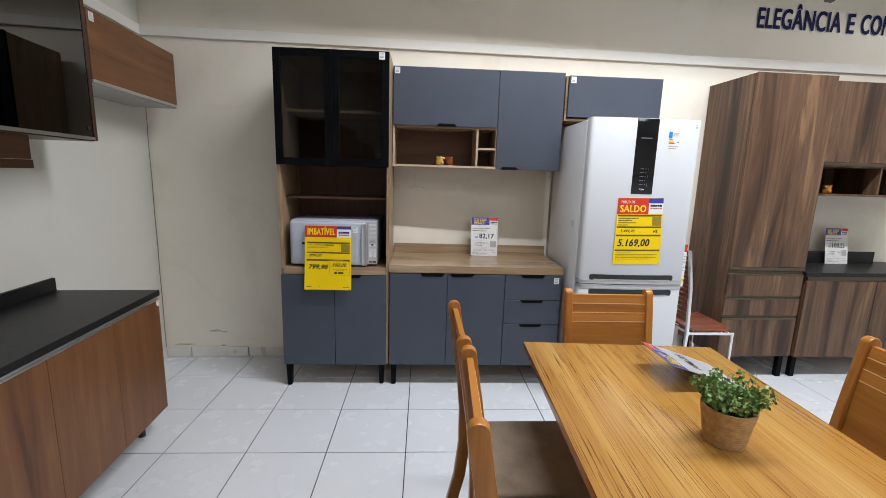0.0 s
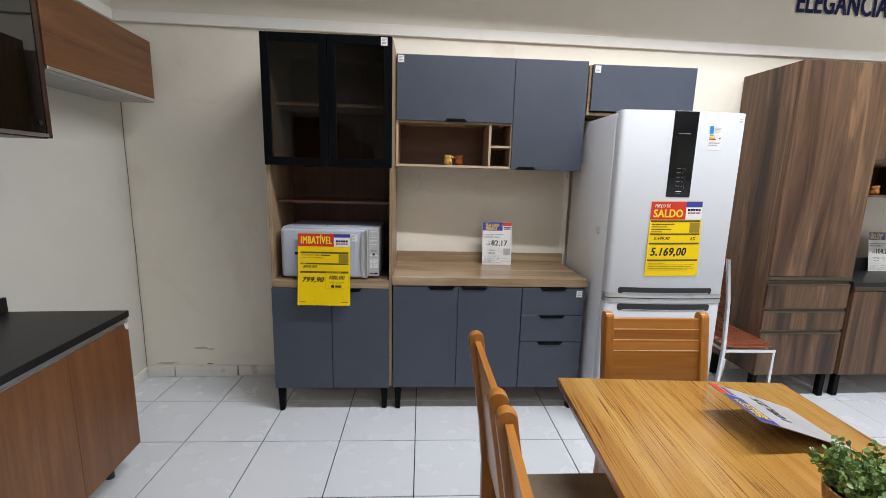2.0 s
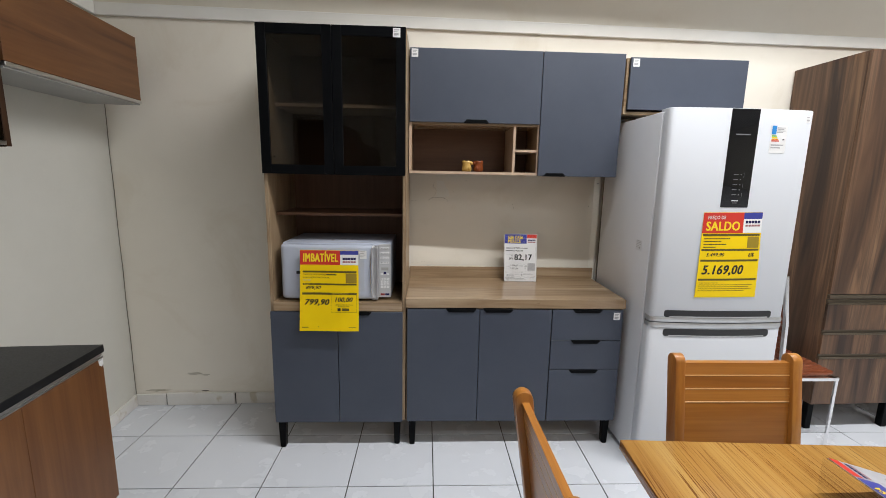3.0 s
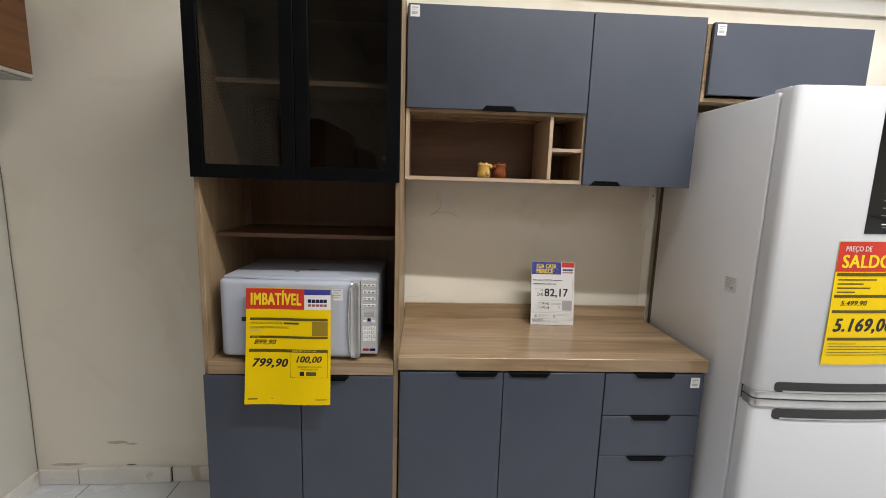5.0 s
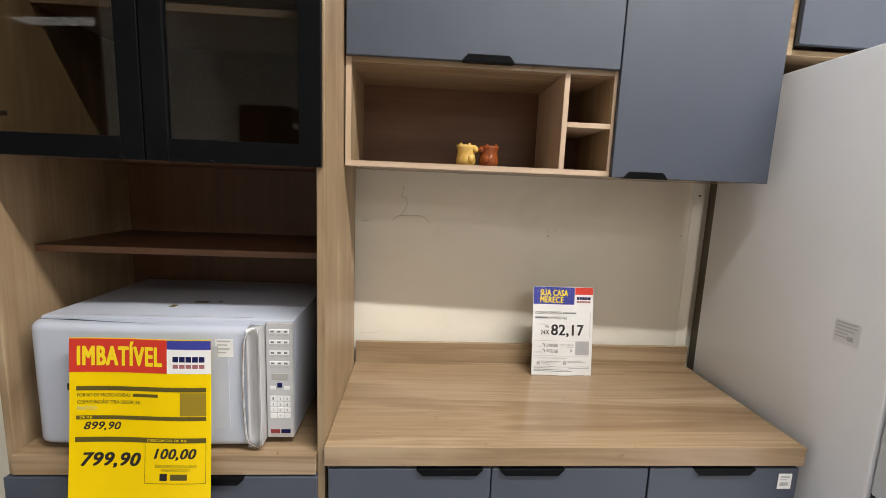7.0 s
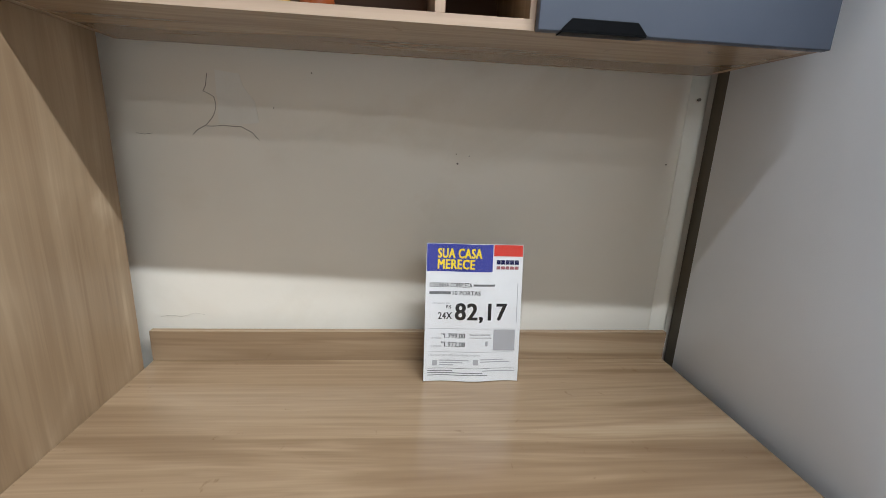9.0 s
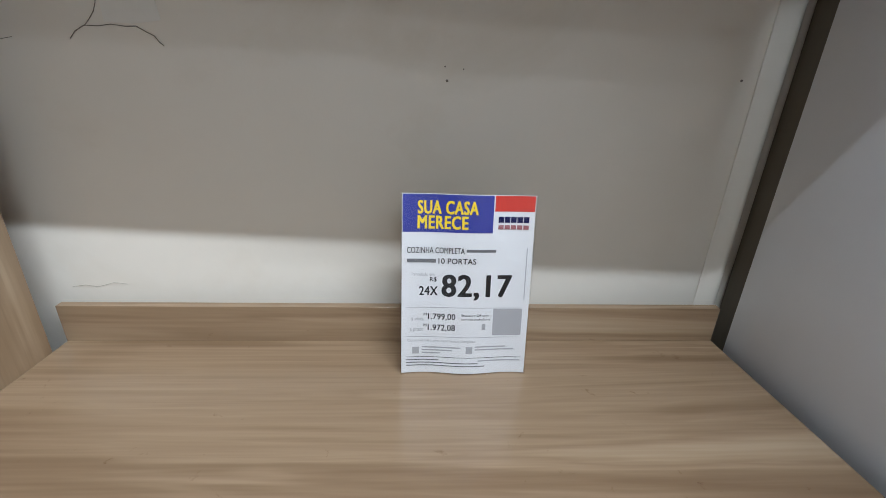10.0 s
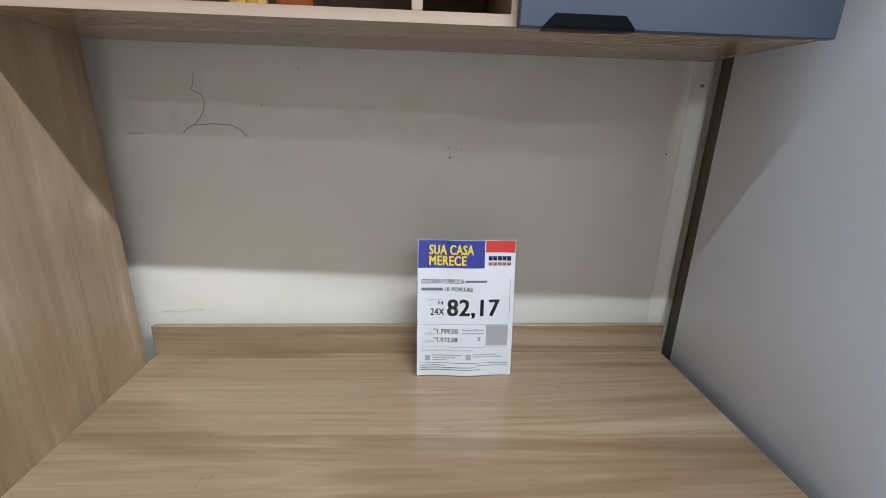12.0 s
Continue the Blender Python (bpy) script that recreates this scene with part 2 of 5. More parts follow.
stain = speckled("brown_damp_stain", (0.44, 0.40, 0.31), (0.62, 0.58, 0.49), 30, 0.8)
crack_mat = material("dark_crack", (0.19, 0.165, 0.135), 0.9)
patch_mat = speckled("plaster_patch", (0.79, 0.77, 0.70), (0.84, 0.82, 0.75), 9, 0.7, 0.2, 80)


def scuffed(m, scale, low, high, tone):
    """Multiplies irregular dirty marks into a surface."""
    b = m.node_tree.nodes["Principled BSDF"]
    was = b.inputs["Base Color"].links[0].from_socket
    marks = ramp(m, noise_tex(m, coords(m, (1.0, 1.0, 1.0), 9.0), scale, 6.0, 0.62, 0.8), [(low, (1.0, 1.0, 1.0)), (high, tone)])
    link(m, mixed(m, 1.0, was, marks, "MULTIPLY"), b.inputs["Base Color"])


scuffed(tile_mat, 26.0, 0.70, 0.76, (0.74, 0.73, 0.71))
scuffed(oak_x, 24.0, 0.66, 0.73, (0.72, 0.66, 0.60))
scuffed(plaster, 1.7, 0.56, 0.76, (0.90, 0.875, 0.83))
scuffed(skirting_tile, 9.0, 0.56, 0.66, (0.78, 0.73, 0.64))


def glass(name, tint, gloss=0.05, rough=0.0):
    """See-through sheet: tinted, with a mirror that grows towards grazing view."""
    m = bpy.data.materials.new(name)
    m.use_nodes = True
    t = m.node_tree
    t.nodes.clear()
    out = t.nodes.new("ShaderNodeOutputMaterial")
    a, g, f, mix = (t.nodes.new("ShaderNode" + k) for k in ("BsdfTransparent", "BsdfGlossy", "LayerWeight", "MixShader"))
    power, scale = t.nodes.new("ShaderNodeMath"), t.nodes.new("ShaderNodeMath")
    power.operation, scale.operation = "POWER", "MULTIPLY_ADD"
    power.inputs[1].default_value = 5.0
    scale.inputs[1].default_value, scale.inputs[2].default_value = 0.95 - gloss, gloss
    a.inputs[0].default_value = (*tint, 1)
    g.inputs["Roughness"].default_value = rough
    f.inputs[0].default_value = 0.5
    for x, y in ((f.outputs["Facing"], power.inputs[0]), (power.outputs[0], scale.inputs[0]), (scale.outputs[0], mix.inputs[0]),
                 (a.outputs[0], mix.inputs[1]), (g.outputs[0], mix.inputs[2]), (mix.outputs[0], out.inputs[0])):
        t.links.new(x, y)
    return m


smoked = glass("smoked_glass", (0.46, 0.445, 0.41), 0.028, 0.01)
dark_glass = glass("dark_tinted_glass", (0.07, 0.055, 0.04), 0.15, 0.01)
clear = glass("clear_acrylic", (0.95, 0.95, 0.95), 0.04)


# ---------------------------------------------------------------- builders
def thing(name, label, category, origin=(0, 0, 0), group="", kind=""):
    ob = new(name)
    ob.location = origin
    ob.empty_display_size = 0.05
    return tagged(ob, label, category, group, kind)


def part(name, bm, mat, parent=None, label="", smooth=False):
    """One mesh of the thing; places are given in the world, before the thing is turned."""
    me = bpy.data.meshes.new(name)
    top = parent
    if top is not None:
        while top.parent is not None:
            top = top.parent
        bm.transform(Matrix.Translation(-Vector(top.location)))
    bmesh.ops.recalc_face_normals(bm, faces=bm.faces)
    bm.to_mesh(me)
    bm.free()
    for p in me.polygons:
        p.use_smooth = True
    if not smooth:
        me.set_sharp_from_angle(angle=radians(33))
    me.materials.append(mat)
    ob = new(name, me)
    ob.parent = parent
    return tagged(ob, label)


def box(x0, x1, y0, y1, z0, z1, bevel=0.001, seg=1, bm=None):
    """A bevelled board, added to bm if one is given."""
    one = bmesh.new()
    bmesh.ops.create_cube(one, size=1, matrix=Matrix.Translation(((x0 + x1) / 2, (y0 + y1) / 2, (z0 + z1) / 2)) @ Matrix.Diagonal((x1 - x0, y1 - y0, z1 - z0, 1)))
    if bevel:
        bmesh.ops.bevel(one, geom=one.edges[:], offset=bevel, segments=seg, profile=0.5, affect="EDGES")
    if bm is None:
        return one
    return joined(bm, one)


def joined(bm, one):
    me = bpy.data.meshes.new("tmp")
    one.to_mesh(me)
    one.free()
    bm.from_mesh(me)
    bpy.data.meshes.remove(me)
    return bm


def boards(*rows):
    bm = bmesh.new()
    for r in rows:
        box(*r, bm=bm)
    return bm


def panels(parent, mat, *rows):
    """The boards of a carcass, each a part."""
    for name, *r in rows:
        part(name, box(*r), mat, parent)


def prism(points, axis, lo, hi, bevel=0.0, seg=2):
    """A flat outline pushed along an axis. Outline in the two other axes, in xyz order."""
    bm = bmesh.new()

    def at(p, h):
        q = list(p)
        q.insert("xyz".index(axis), h)
        return q
    a = [bm.verts.new(at(p, lo)) for p in points]
    b = [bm.verts.new(at(p, hi)) for p in points]
    fa, fb = bm.faces.new(a), bm.faces.new(b[::-1])
    for i in range(len(a)):
        j = (i + 1) % len(a)
        bm.faces.new((a[i], b[i], b[j], a[j]))
    bmesh.ops.recalc_face_normals(bm, faces=bm.faces)
    if bevel:
        rim = [e for f in (fa, fb) for e in f.edges]
        bmesh.ops.bevel(bm, geom=rim, offset=bevel, segments=seg, profile=0.5, affect="EDGES")
    return bm


def lathe(profile, x, y, z, n=28, bm=None):
    bm = bm or bmesh.new()
    rings = []
    for r, h in profile:
        rings.append([bm.verts.new((x + r * math.cos(2 * math.pi * i / n), y + r * math.sin(2 * math.pi * i / n), z + h)) for i in range(n)])
    for a, b in zip(rings, rings[1:]):
        for i in range(n):
            j = (i + 1) % n
            bm.faces.new((a[i], a[j], b[j], b[i]))
    bm.faces.new(rings[0][::-1])
    bm.faces.new(rings[-1])
    return bm


def rod(p, q, r, n=10, bm=None):
    bm = bm or bmesh.new()
    p, q = Vector(p), Vector(q)
    turn = (q - p).to_track_quat("Z", "Y").to_matrix()
    rings = []
    for c in (p, q):
        rings.append([bm.verts.new(c + turn @ Vector((r * math.cos(2 * math.pi * i / n), r * math.sin(2 * math.pi * i / n), 0))) for i in range(n)])
    for i in range(n):
        j = (i + 1) % n
        bm.faces.new((rings[0][i], rings[0][j], rings[1][j], rings[1][i]))
    bm.faces.new(rings[0][::-1])
    bm.faces.new(rings[1])
    return bm


def wire(points, r):
    bm = bmesh.new()
    for a, b in zip(points, points[1:]):
        rod(a, b, r, 6, bm)
    return bm


def letters(words, bold=0.0, shear=0.0):
    """Flat outline of a line of words, as a bmesh scaled to 0..1 in both directions."""
    cu = bpy.data.curves.new("line", "FONT")
    cu.body, cu.shear, cu.resolution_u = words, shear, 3
    cu.space_character = 1.0 + 2.2 * bold
    ob = bpy.data.objects.new("line", cu)
    scene.collection.objects.link(ob)
    me = bpy.data.meshes.new_from_object(ob.evaluated_get(bpy.context.evaluated_depsgraph_get()))
    bm = bmesh.new()
    strikes = ((0, 0), (-1, 0.4), (1, -0.4), (-0.5, -0.5), (0.5, 0.5), (-1, -0.4), (1, 0.4)) if bold > 0.008 else ((0, 0),)
    for i, (dx, dy) in enumerate(strikes):
        one = bmesh.new()
        one.from_mesh(me)
        one.transform(Matrix.Translation((dx * bold, dy * bold, 0.00003 * i)))
        joined(bm, one)
    bpy.data.objects.remove(ob)
    bpy.data.curves.remove(cu)
    bpy.data.meshes.remove(me)
    xs, ys = [v.co.x for v in bm.verts], [v.co.y for v in bm.verts]
    for v in bm.verts:
        v.co = Vector(((v.co.x - min(xs)) / (max(xs) - min(xs)), (v.co.y - min(ys)) / (max(ys) - min(ys)), v.co.z))
    return bm


def print_on(parent, surface, items):
    """Prints on a surface: surface(u, v, lift) gives the place. Items: (name, words or None, u0, v0, u1, v1, material, lift, bold, shear)."""
    for name, words, u0, v0, u1, v1, mat, lift, *style in items:
        if words is None:
            bm = bmesh.new()
            n = max(1, int((u1 - u0) / 0.02))
            k = max(1, int((v1 - v0) / 0.03))
            grid = [[bm.verts.new((u0 + (u1 - u0) * i / n, v0 + (v1 - v0) * j / k, 0)) for i in range(n + 1)] for j in range(k + 1)]
            for j in range(k):
                for i in range(n):
                    bm.faces.new((grid[j][i], grid[j][i + 1], grid[j + 1][i + 1], grid[j + 1][i]))
        else:
            bm = letters(words, *style)
            for v in bm.verts:
                v.co = Vector((u0 + (u1 - u0) * v.co.x, v0 + (v1 - v0) * v.co.y, v.co.z))
        for v in bm.verts:
            v.co = Vector(surface(v.co.x, v.co.y, lift + v.co.z))
        part(name, bm, mat, parent)


def bars(surface_rows, u0, v_top, widths, height, gap, mat, lift=0.0008, name="text_bar"):
    rows = []
    for i, w in enumerate(widths):
        v1 = v_top - i * (height + gap)
        rows.append((name, None, u0, v1 - height, u0 + w, v1, mat, lift))
    return surface_rows + rows


def sheet_mesh(surface, w, h, thick, nu=14, nv=18, lift=0.0, grow=0.0):
    """A sheet with thickness that follows a surface."""
    bm = bmesh.new()
    layers = []
    for off in (lift, lift - thick):
        layers.append([[bm.verts.new(surface(-grow + (w + 2 * grow) * i / nu, -grow + (h + 2 * grow) * j / nv, off)) for i in range(nu + 1)] for j in range(nv + 1)])
    f, b = layers
    for j in range(nv):
        for i in range(nu):
            bm.faces.new((f[j][i], f[j][i + 1], f[j + 1][i + 1], f[j + 1][i]))
            bm.faces.new((b[j][i], b[j + 1][i], b[j + 1][i + 1], b[j][i + 1]))
    for i in range(nu):
        bm.faces.new((f[0][i], b[0][i], b[0][i + 1], f[0][i + 1]))
        bm.faces.new((f[nv][i], f[nv][i + 1], b[nv][i + 1], b[nv][i]))
    for j in range(nv):
        bm.faces.new((f[j][0], f[j + 1][0], b[j + 1][0], b[j][0]))
        bm.faces.new((f[j][nu], b[j][nu], b[j + 1][nu], f[j + 1][nu]))
    return bm


# ---------------------------------------------------------------- the room
WALL_Y, SKEW = 3.302, 0.032          # the back wall runs slightly askew to the display units


def back(x):
    return WALL_Y + SKEW * x


CORNER = Vector((-1.803, back(-1.803), 0.0))
BACK_TURN, LEFT_TURN, CEIL = math.degrees(math.atan(SKEW)), 4.0, 4.1

wall_back = part("wall_back", box(-0.4, 8.2, 0, 0.15, -0.02, CEIL + 0.1, 0), plaster)
wall_back.matrix_world = pose(*CORNER, 0, 0, BACK_TURN)
tagged(wall_back, "cream painted plaster wall with cracks and scuffs", "wall", kind="structure")
wall_left = part("wall_left", box(-0.15, 0, -9, 0.2, -0.02, CEIL + 0.1, 0), plaster_dimmed)
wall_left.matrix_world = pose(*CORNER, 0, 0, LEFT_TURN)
tagged(wall_left, "off-white painted plaster side wall, weaker light put into its tone", "wall", kind="structure")
tagged(part("wall_right", box(6.2, 6.35, -5.6, 4.2, -0.02, CEIL + 0.1, 0), plaster), "cream painted far side wall", "wall", kind="structure")
tagged(part("wall_front", box(-2.6, 6.3, -5.6, -5.45, -0.02, CEIL + 0.1, 0), plaster), "cream painted wall behind the viewer", "wall", kind="structure")
# Ceiling is out of view; its grey is chosen to weaken bounced light.
tagged(part("ceiling", box(-2.8, 6.4, -5.7, 4.2, CEIL, CEIL + 0.12, 0), bounce_grey_paint), "unseen shop ceiling, greyed to weaken bounced light", "ceiling", kind="structure")

# trunking along the top of both walls
trunk = part("trim", boards((0.0, 7.0, -0.018, -0.001, 2.402, 2.470, 0.003)), pvc)
trunk.matrix_world = pose(*CORNER, 0, 0, BACK_TURN)
tagged(trunk, "ivory plastic cable trunking along the wall top", "trim", kind="structure")
trunk = part("trim", boards((0.001, 0.018, -7.0, -0.022, 2.402, 2.470, 0.003)), pvc)
trunk.matrix_world = pose(*CORNER, 0, 0, LEFT_TURN)
tagged(trunk, "ivory plastic cable trunking along the side wall", "trim", kind="structure")

# wall lettering above the trunking
sign_top = thing("wall_lettering", "navy blue capital lettering fixed to the upper wall", "lettering", (2.74, back(2.74) - 0.004, 2.70))
print_on(sign_top, lambda u, v, lift: (2.74 + u, back(2.74 + u) - 0.006 - lift, 2.70 + v), [
    ("word", "ELEGÂNCIA", 0.055, 0.0, 0.765, 0.190, navy_ink, 0.001, 0.035),
    ("word", "E", 0.815, 0.0, 0.880, 0.147, navy_ink, 0.001, 0.035),
    ("word", "CON", 0.935, -0.001, 1.205, 0.148, navy_ink, 0.001, 0.035)])

# ceiling battens that carry the tubes, with added baffles that shade the upper walls
for x, y, z, length, watts, depth, width in TUBES:
    lamp = thing("ceiling_light", "long fluorescent trough light with added light-blocking grey side baffles", "ceiling light", (x, y, CEIL), "ceiling battens")
    part("housing", box(x - length / 2, x + length / 2, y - 0.304, y + 0.304, z + 0.012, z + 0.075, 0.006), bounce_grey_paint, lamp)
    for k in (-1, 1):
        part("reflector", box(x - length / 2, x + length / 2, y + k * 0.300 - 0.004, y + k * 0.300 + 0.004, z - depth, z + 0.012, 0.0005), baffle, lamp, "added dark grey side baffle keeping light off the upper wall")
        # Deeper end pieces on the first lamp keep light off the left wall.
        part("end_cap", box(x + k * (length / 2 + 0.007) - 0.006, x + k * (length / 2 + 0.007) + 0.006, y - 0.295, y + 0.295, z - depth - (0.10 if x < 4 and y > 0 else 0.0), z + 0.010, 0.003), baffle, lamp)
        part("hanger", rod((x + k * length * 0.35, y, z + 0.075), (x + k * length * 0.35, y, CEIL), 0.005, 8), alu, lamp, "thin steel hanger")

# skirting tiles along the foot of the back wall
skirt = thing("baseboard", "grimy white skirting tiles along the wall foot", "baseboard", tuple(CORNER), kind="structure")
cuts = [0.005, 0.20, 0.64, 1.08, 1.52, 1.96, 2.40, 2.84, 3.28, 3.72, 4.16, 4.60, 5.04, 5.48]
for i, (a, b) in enumerate(zip(cuts, cuts[1:])):
    lean = 0.006 if i == 1 else 0.0
    ht = 0.078 if i != 1 else 0.084
    part("skirting_tile", box(CORNER.x + a + 0.004, CORNER.x + b - 0.004, CORNER.y - 0.016 - lean, CORNER.y - 0.001, 0.001, ht, 0.002), skirting_tile, skirt)
part("joint_filler", box(CORNER.x + 0.005, CORNER.x + 5.4, CORNER.y - 0.010, CORNER.y - 0.0005, 0.0005, 0.074, 0), grout, skirt, "dark grimy joint filler")
skirt.matrix_basis = pose(*CORNER, 0, 0, BACK_TURN)
skirt = thing("baseboard", "grimy white skirting tiles along the side wall", "baseboard", tuple(CORNER), kind="structure")
for i in range(8):
    part("skirting_tile", box(CORNER.x + 0.001, CORNER.x + 0.016, CORNER.y - 0.02 - 0.43 * (i + 1) + 0.006, CORNER.y - 0.02 - 0.43 * i, 0.001, 0.078, 0.002), skirting_tile, skirt)
skirt.matrix_basis = pose(*CORNER, 0, 0, LEFT_TURN)

# wall marks
def on_wall(x, z, lift=0.0012):
    return (x, back(x) - lift, z)


def blotch(name, x, z, w, h, mat, seed, label):
    rng = random.Random(seed)
    bm = bmesh.new()
    pts = []
    for i in range(18):
        a = 2 * math.pi * i / 18
        r = 0.75 + 0.5 * rng.random()
        pts.append(bm.verts.new(on_wall(x + 0.5 * w * r * math.cos(a), z + 0.5 * h * r * math.sin(a))))
    bm.faces.new(pts)
    tagged(part(name, bm, mat), label, "wall mark", kind="structure")


cr = thing("wall_crack", "branching hairline crack in the plaster patch", "crack", on_wall(0.16, 1.42), kind="structure")
part("crack_line", wire([on_wall(x, z) for x, z in ((0.150, 1.500), (0.146, 1.477), (0.140, 1.466), (0.152, 1.461), (0.160, 1.456), (0.163, 1.440), (0.160, 1.428), (0.155, 1.417), (0.146, 1.406), (0.137, 1.397))], 0.0005), crack_mat, cr)
part("crack_line", wire([on_wall(x, z) for x, z in ((0.114, 1.380), (0.123, 1.390), (0.137, 1.398), (0.156, 1.398), (0.175, 1.401), (0.194, 1.399), (0.209, 1.400), (0.221, 1.393), (0.232, 1.388), (0.237, 1.380), (0.243, 1.375))], 0.0006), crack_mat, cr)
part("crack_line", wire([on_wall(x, z) for x, z in ((0.005, 1.378), (0.02, 1.376), (0.035, 1.379))], 0.0004), crack_mat, cr)
part("crack_line", wire([on_wall(x, z) for x, z in ((0.007, 0.975), (0.03, 0.978), (0.05, 0.974), (0.08, 0.983), (0.10, 0.979))], 0.0004), stain, cr)
tagged(part("wall_patch", prism([(0.160, 1.404), (0.205, 1.403), (0.246, 1.409), (0.240, 1.45), (0.218, 1.479), (0.212, 1.503), (0.160, 1.509), (0.154, 1.484), (0.166, 1.458), (0.167, 1.436)], "y", -0.0008, 0.0), patch_mat), "pale plaster patch on the wall", "wall patch", kind="structure").location.y = back(0.19)
joint = thing("wall_crack", "dark open joint in the wall corner", "crack", tuple(CORNER), kind="structure")
part("crack_line", wire([(CORNER.x + 0.003 + 0.0015 * math.sin(5.1 * k), CORNER.y - 0.003, 0.08 + k * 0.09) for k in range(26)], 0.0018), crack_mat, joint)
for hx, hz, hr in ((0.669, 1.341, 0.0022), (0.665, 1.362, 0.0014), (0.695, 1.359, 0.0012), (1.174, 1.358, 0.0020), (0.276, 1.440, 0.0012), (0.355, 1.513, 0.0015), (-0.80, 1.80, 0.004), (-0.79, 1.55, 0.004), (1.98, 2.16, 0.006)):
    tagged(part("nail_hole", rod(on_wall(hx, hz, 0.0015), on_wall(hx, hz, -0.004), hr, 8), crack_mat), "small dark nail hole in the plaster", "nail hole", kind="structure")
blotch("wall_stain", -1.42, 0.215, 0.10, 0.018, stain, 3, "brown scuffed stain on the wall paint")
blotch("wall_stain", -1.35, 0.205, 0.05, 0.012, stain, 5, "brown scuffed stain on the wall paint")
blotch("wall_stain", -1.66, 0.10, 0.16, 0.016, stain, 8, "damp stain above the skirting")
blotch("wall_chip", 3.37, 2.935, 0.12, 0.04, crack_mat, 21, "dark ragged hole in the upper wall plaster")
blotch("wall_stain", -1.36, 0.092, 0.05, 0.008, crack_mat, 9, "dark chip in the plaster above the skirting")

# narrow upright conduit beside the worktop
cond = thing("wall_conduit", "narrow ivory plastic conduit fixed upright to the wall", "conduit", (1.225, back(1.22), 0.09))
hump = [(1.202 + 0.034 * k / 12, back(1.2) - 0.002 - 0.008 * math.sin(math.pi / 2 * k / 12) ** 2) for k in range(13)]
part("channel", prism(hump + [(1.241, back(1.2) - 0.009), (1.246, back(1.2) - 0.006), (1.247, back(1.2) - 0.001), (1.202, back(1.2) - 0.001)], "z", 0.09, 1.70), plaster, cond, smooth=True)
part("screw", rod((1.223, back(1.22) - 0.0125, 1.507), (1.223, back(1.22) - 0.006, 1.507), 0.0035, 8), crack_mat, cond)


# ---------------------------------------------------------------- shared kitchen parts
def tab_handle(x0, x1, z, y, door, up=True):
    """A black folded-edge pull that laps over the edge of a door."""
    s = 1 if up else -1
    d = 0.016
    bm = prism([(x0, z), (x1, z), (x1 - d, z - s * 0.017), (x0 + d, z - s * 0.017)], "y", y - 0.0185, y - 0.0165, 0.0006, 1)
    box(x0 + 0.002, x1 - 0.002, y - 0.0185, y + 0.004, min(z, z + s * 0.002), max(z, z + s * 0.002), 0.0004, bm=bm)
    part("handle", bm, black_trim, door, "black edge pull")


def door_part(x0, x1, y, z0, z1, parent, mat, name="door"):
    return part(name, box(x0, x1, y, y + 0.016, z0, z1, 0.0012), mat, parent)


def foot_part(x, y, h, parent):
    part("leg", prism([(x - 0.021, h), (x + 0.021, h), (x + 0.015, 0.004), (x + 0.006, 0.0), (x - 0.006, 0.0), (x - 0.015, 0.004)], "y", y - 0.02, y + 0.02, 0.003, 1), black_trim, parent, "black tapered plastic foot")


def sticker(x, z, y, w=0.036, h=0.042, label="small white stock label with grey print"):
    st = thing("stock_label", label, "label", (x, y, z), "stock labels")
    part("paper", box(x - w / 2, x + w / 2, y - 0.0012, y - 0.0002, z - h / 2, z + h / 2, 0.0), paper, st)
    surf = lambda u, v, lift: (x - w / 2 + u, y - 0.0012 - lift, z - h / 2 + v)
    rows = []
    for k, (uw, hh) in enumerate(((0.7, 0.1), (0.5, 0.06), (0.62, 0.22), (0.4, 0.06))):
        v = h * (0.84 - 0.2 * k)
        rows.append(("text_bar", None, w * 0.14, v - h * hh, w * (0.14 + uw), v, grey_ink, 0.0004))
    print_on(st, surf, rows)


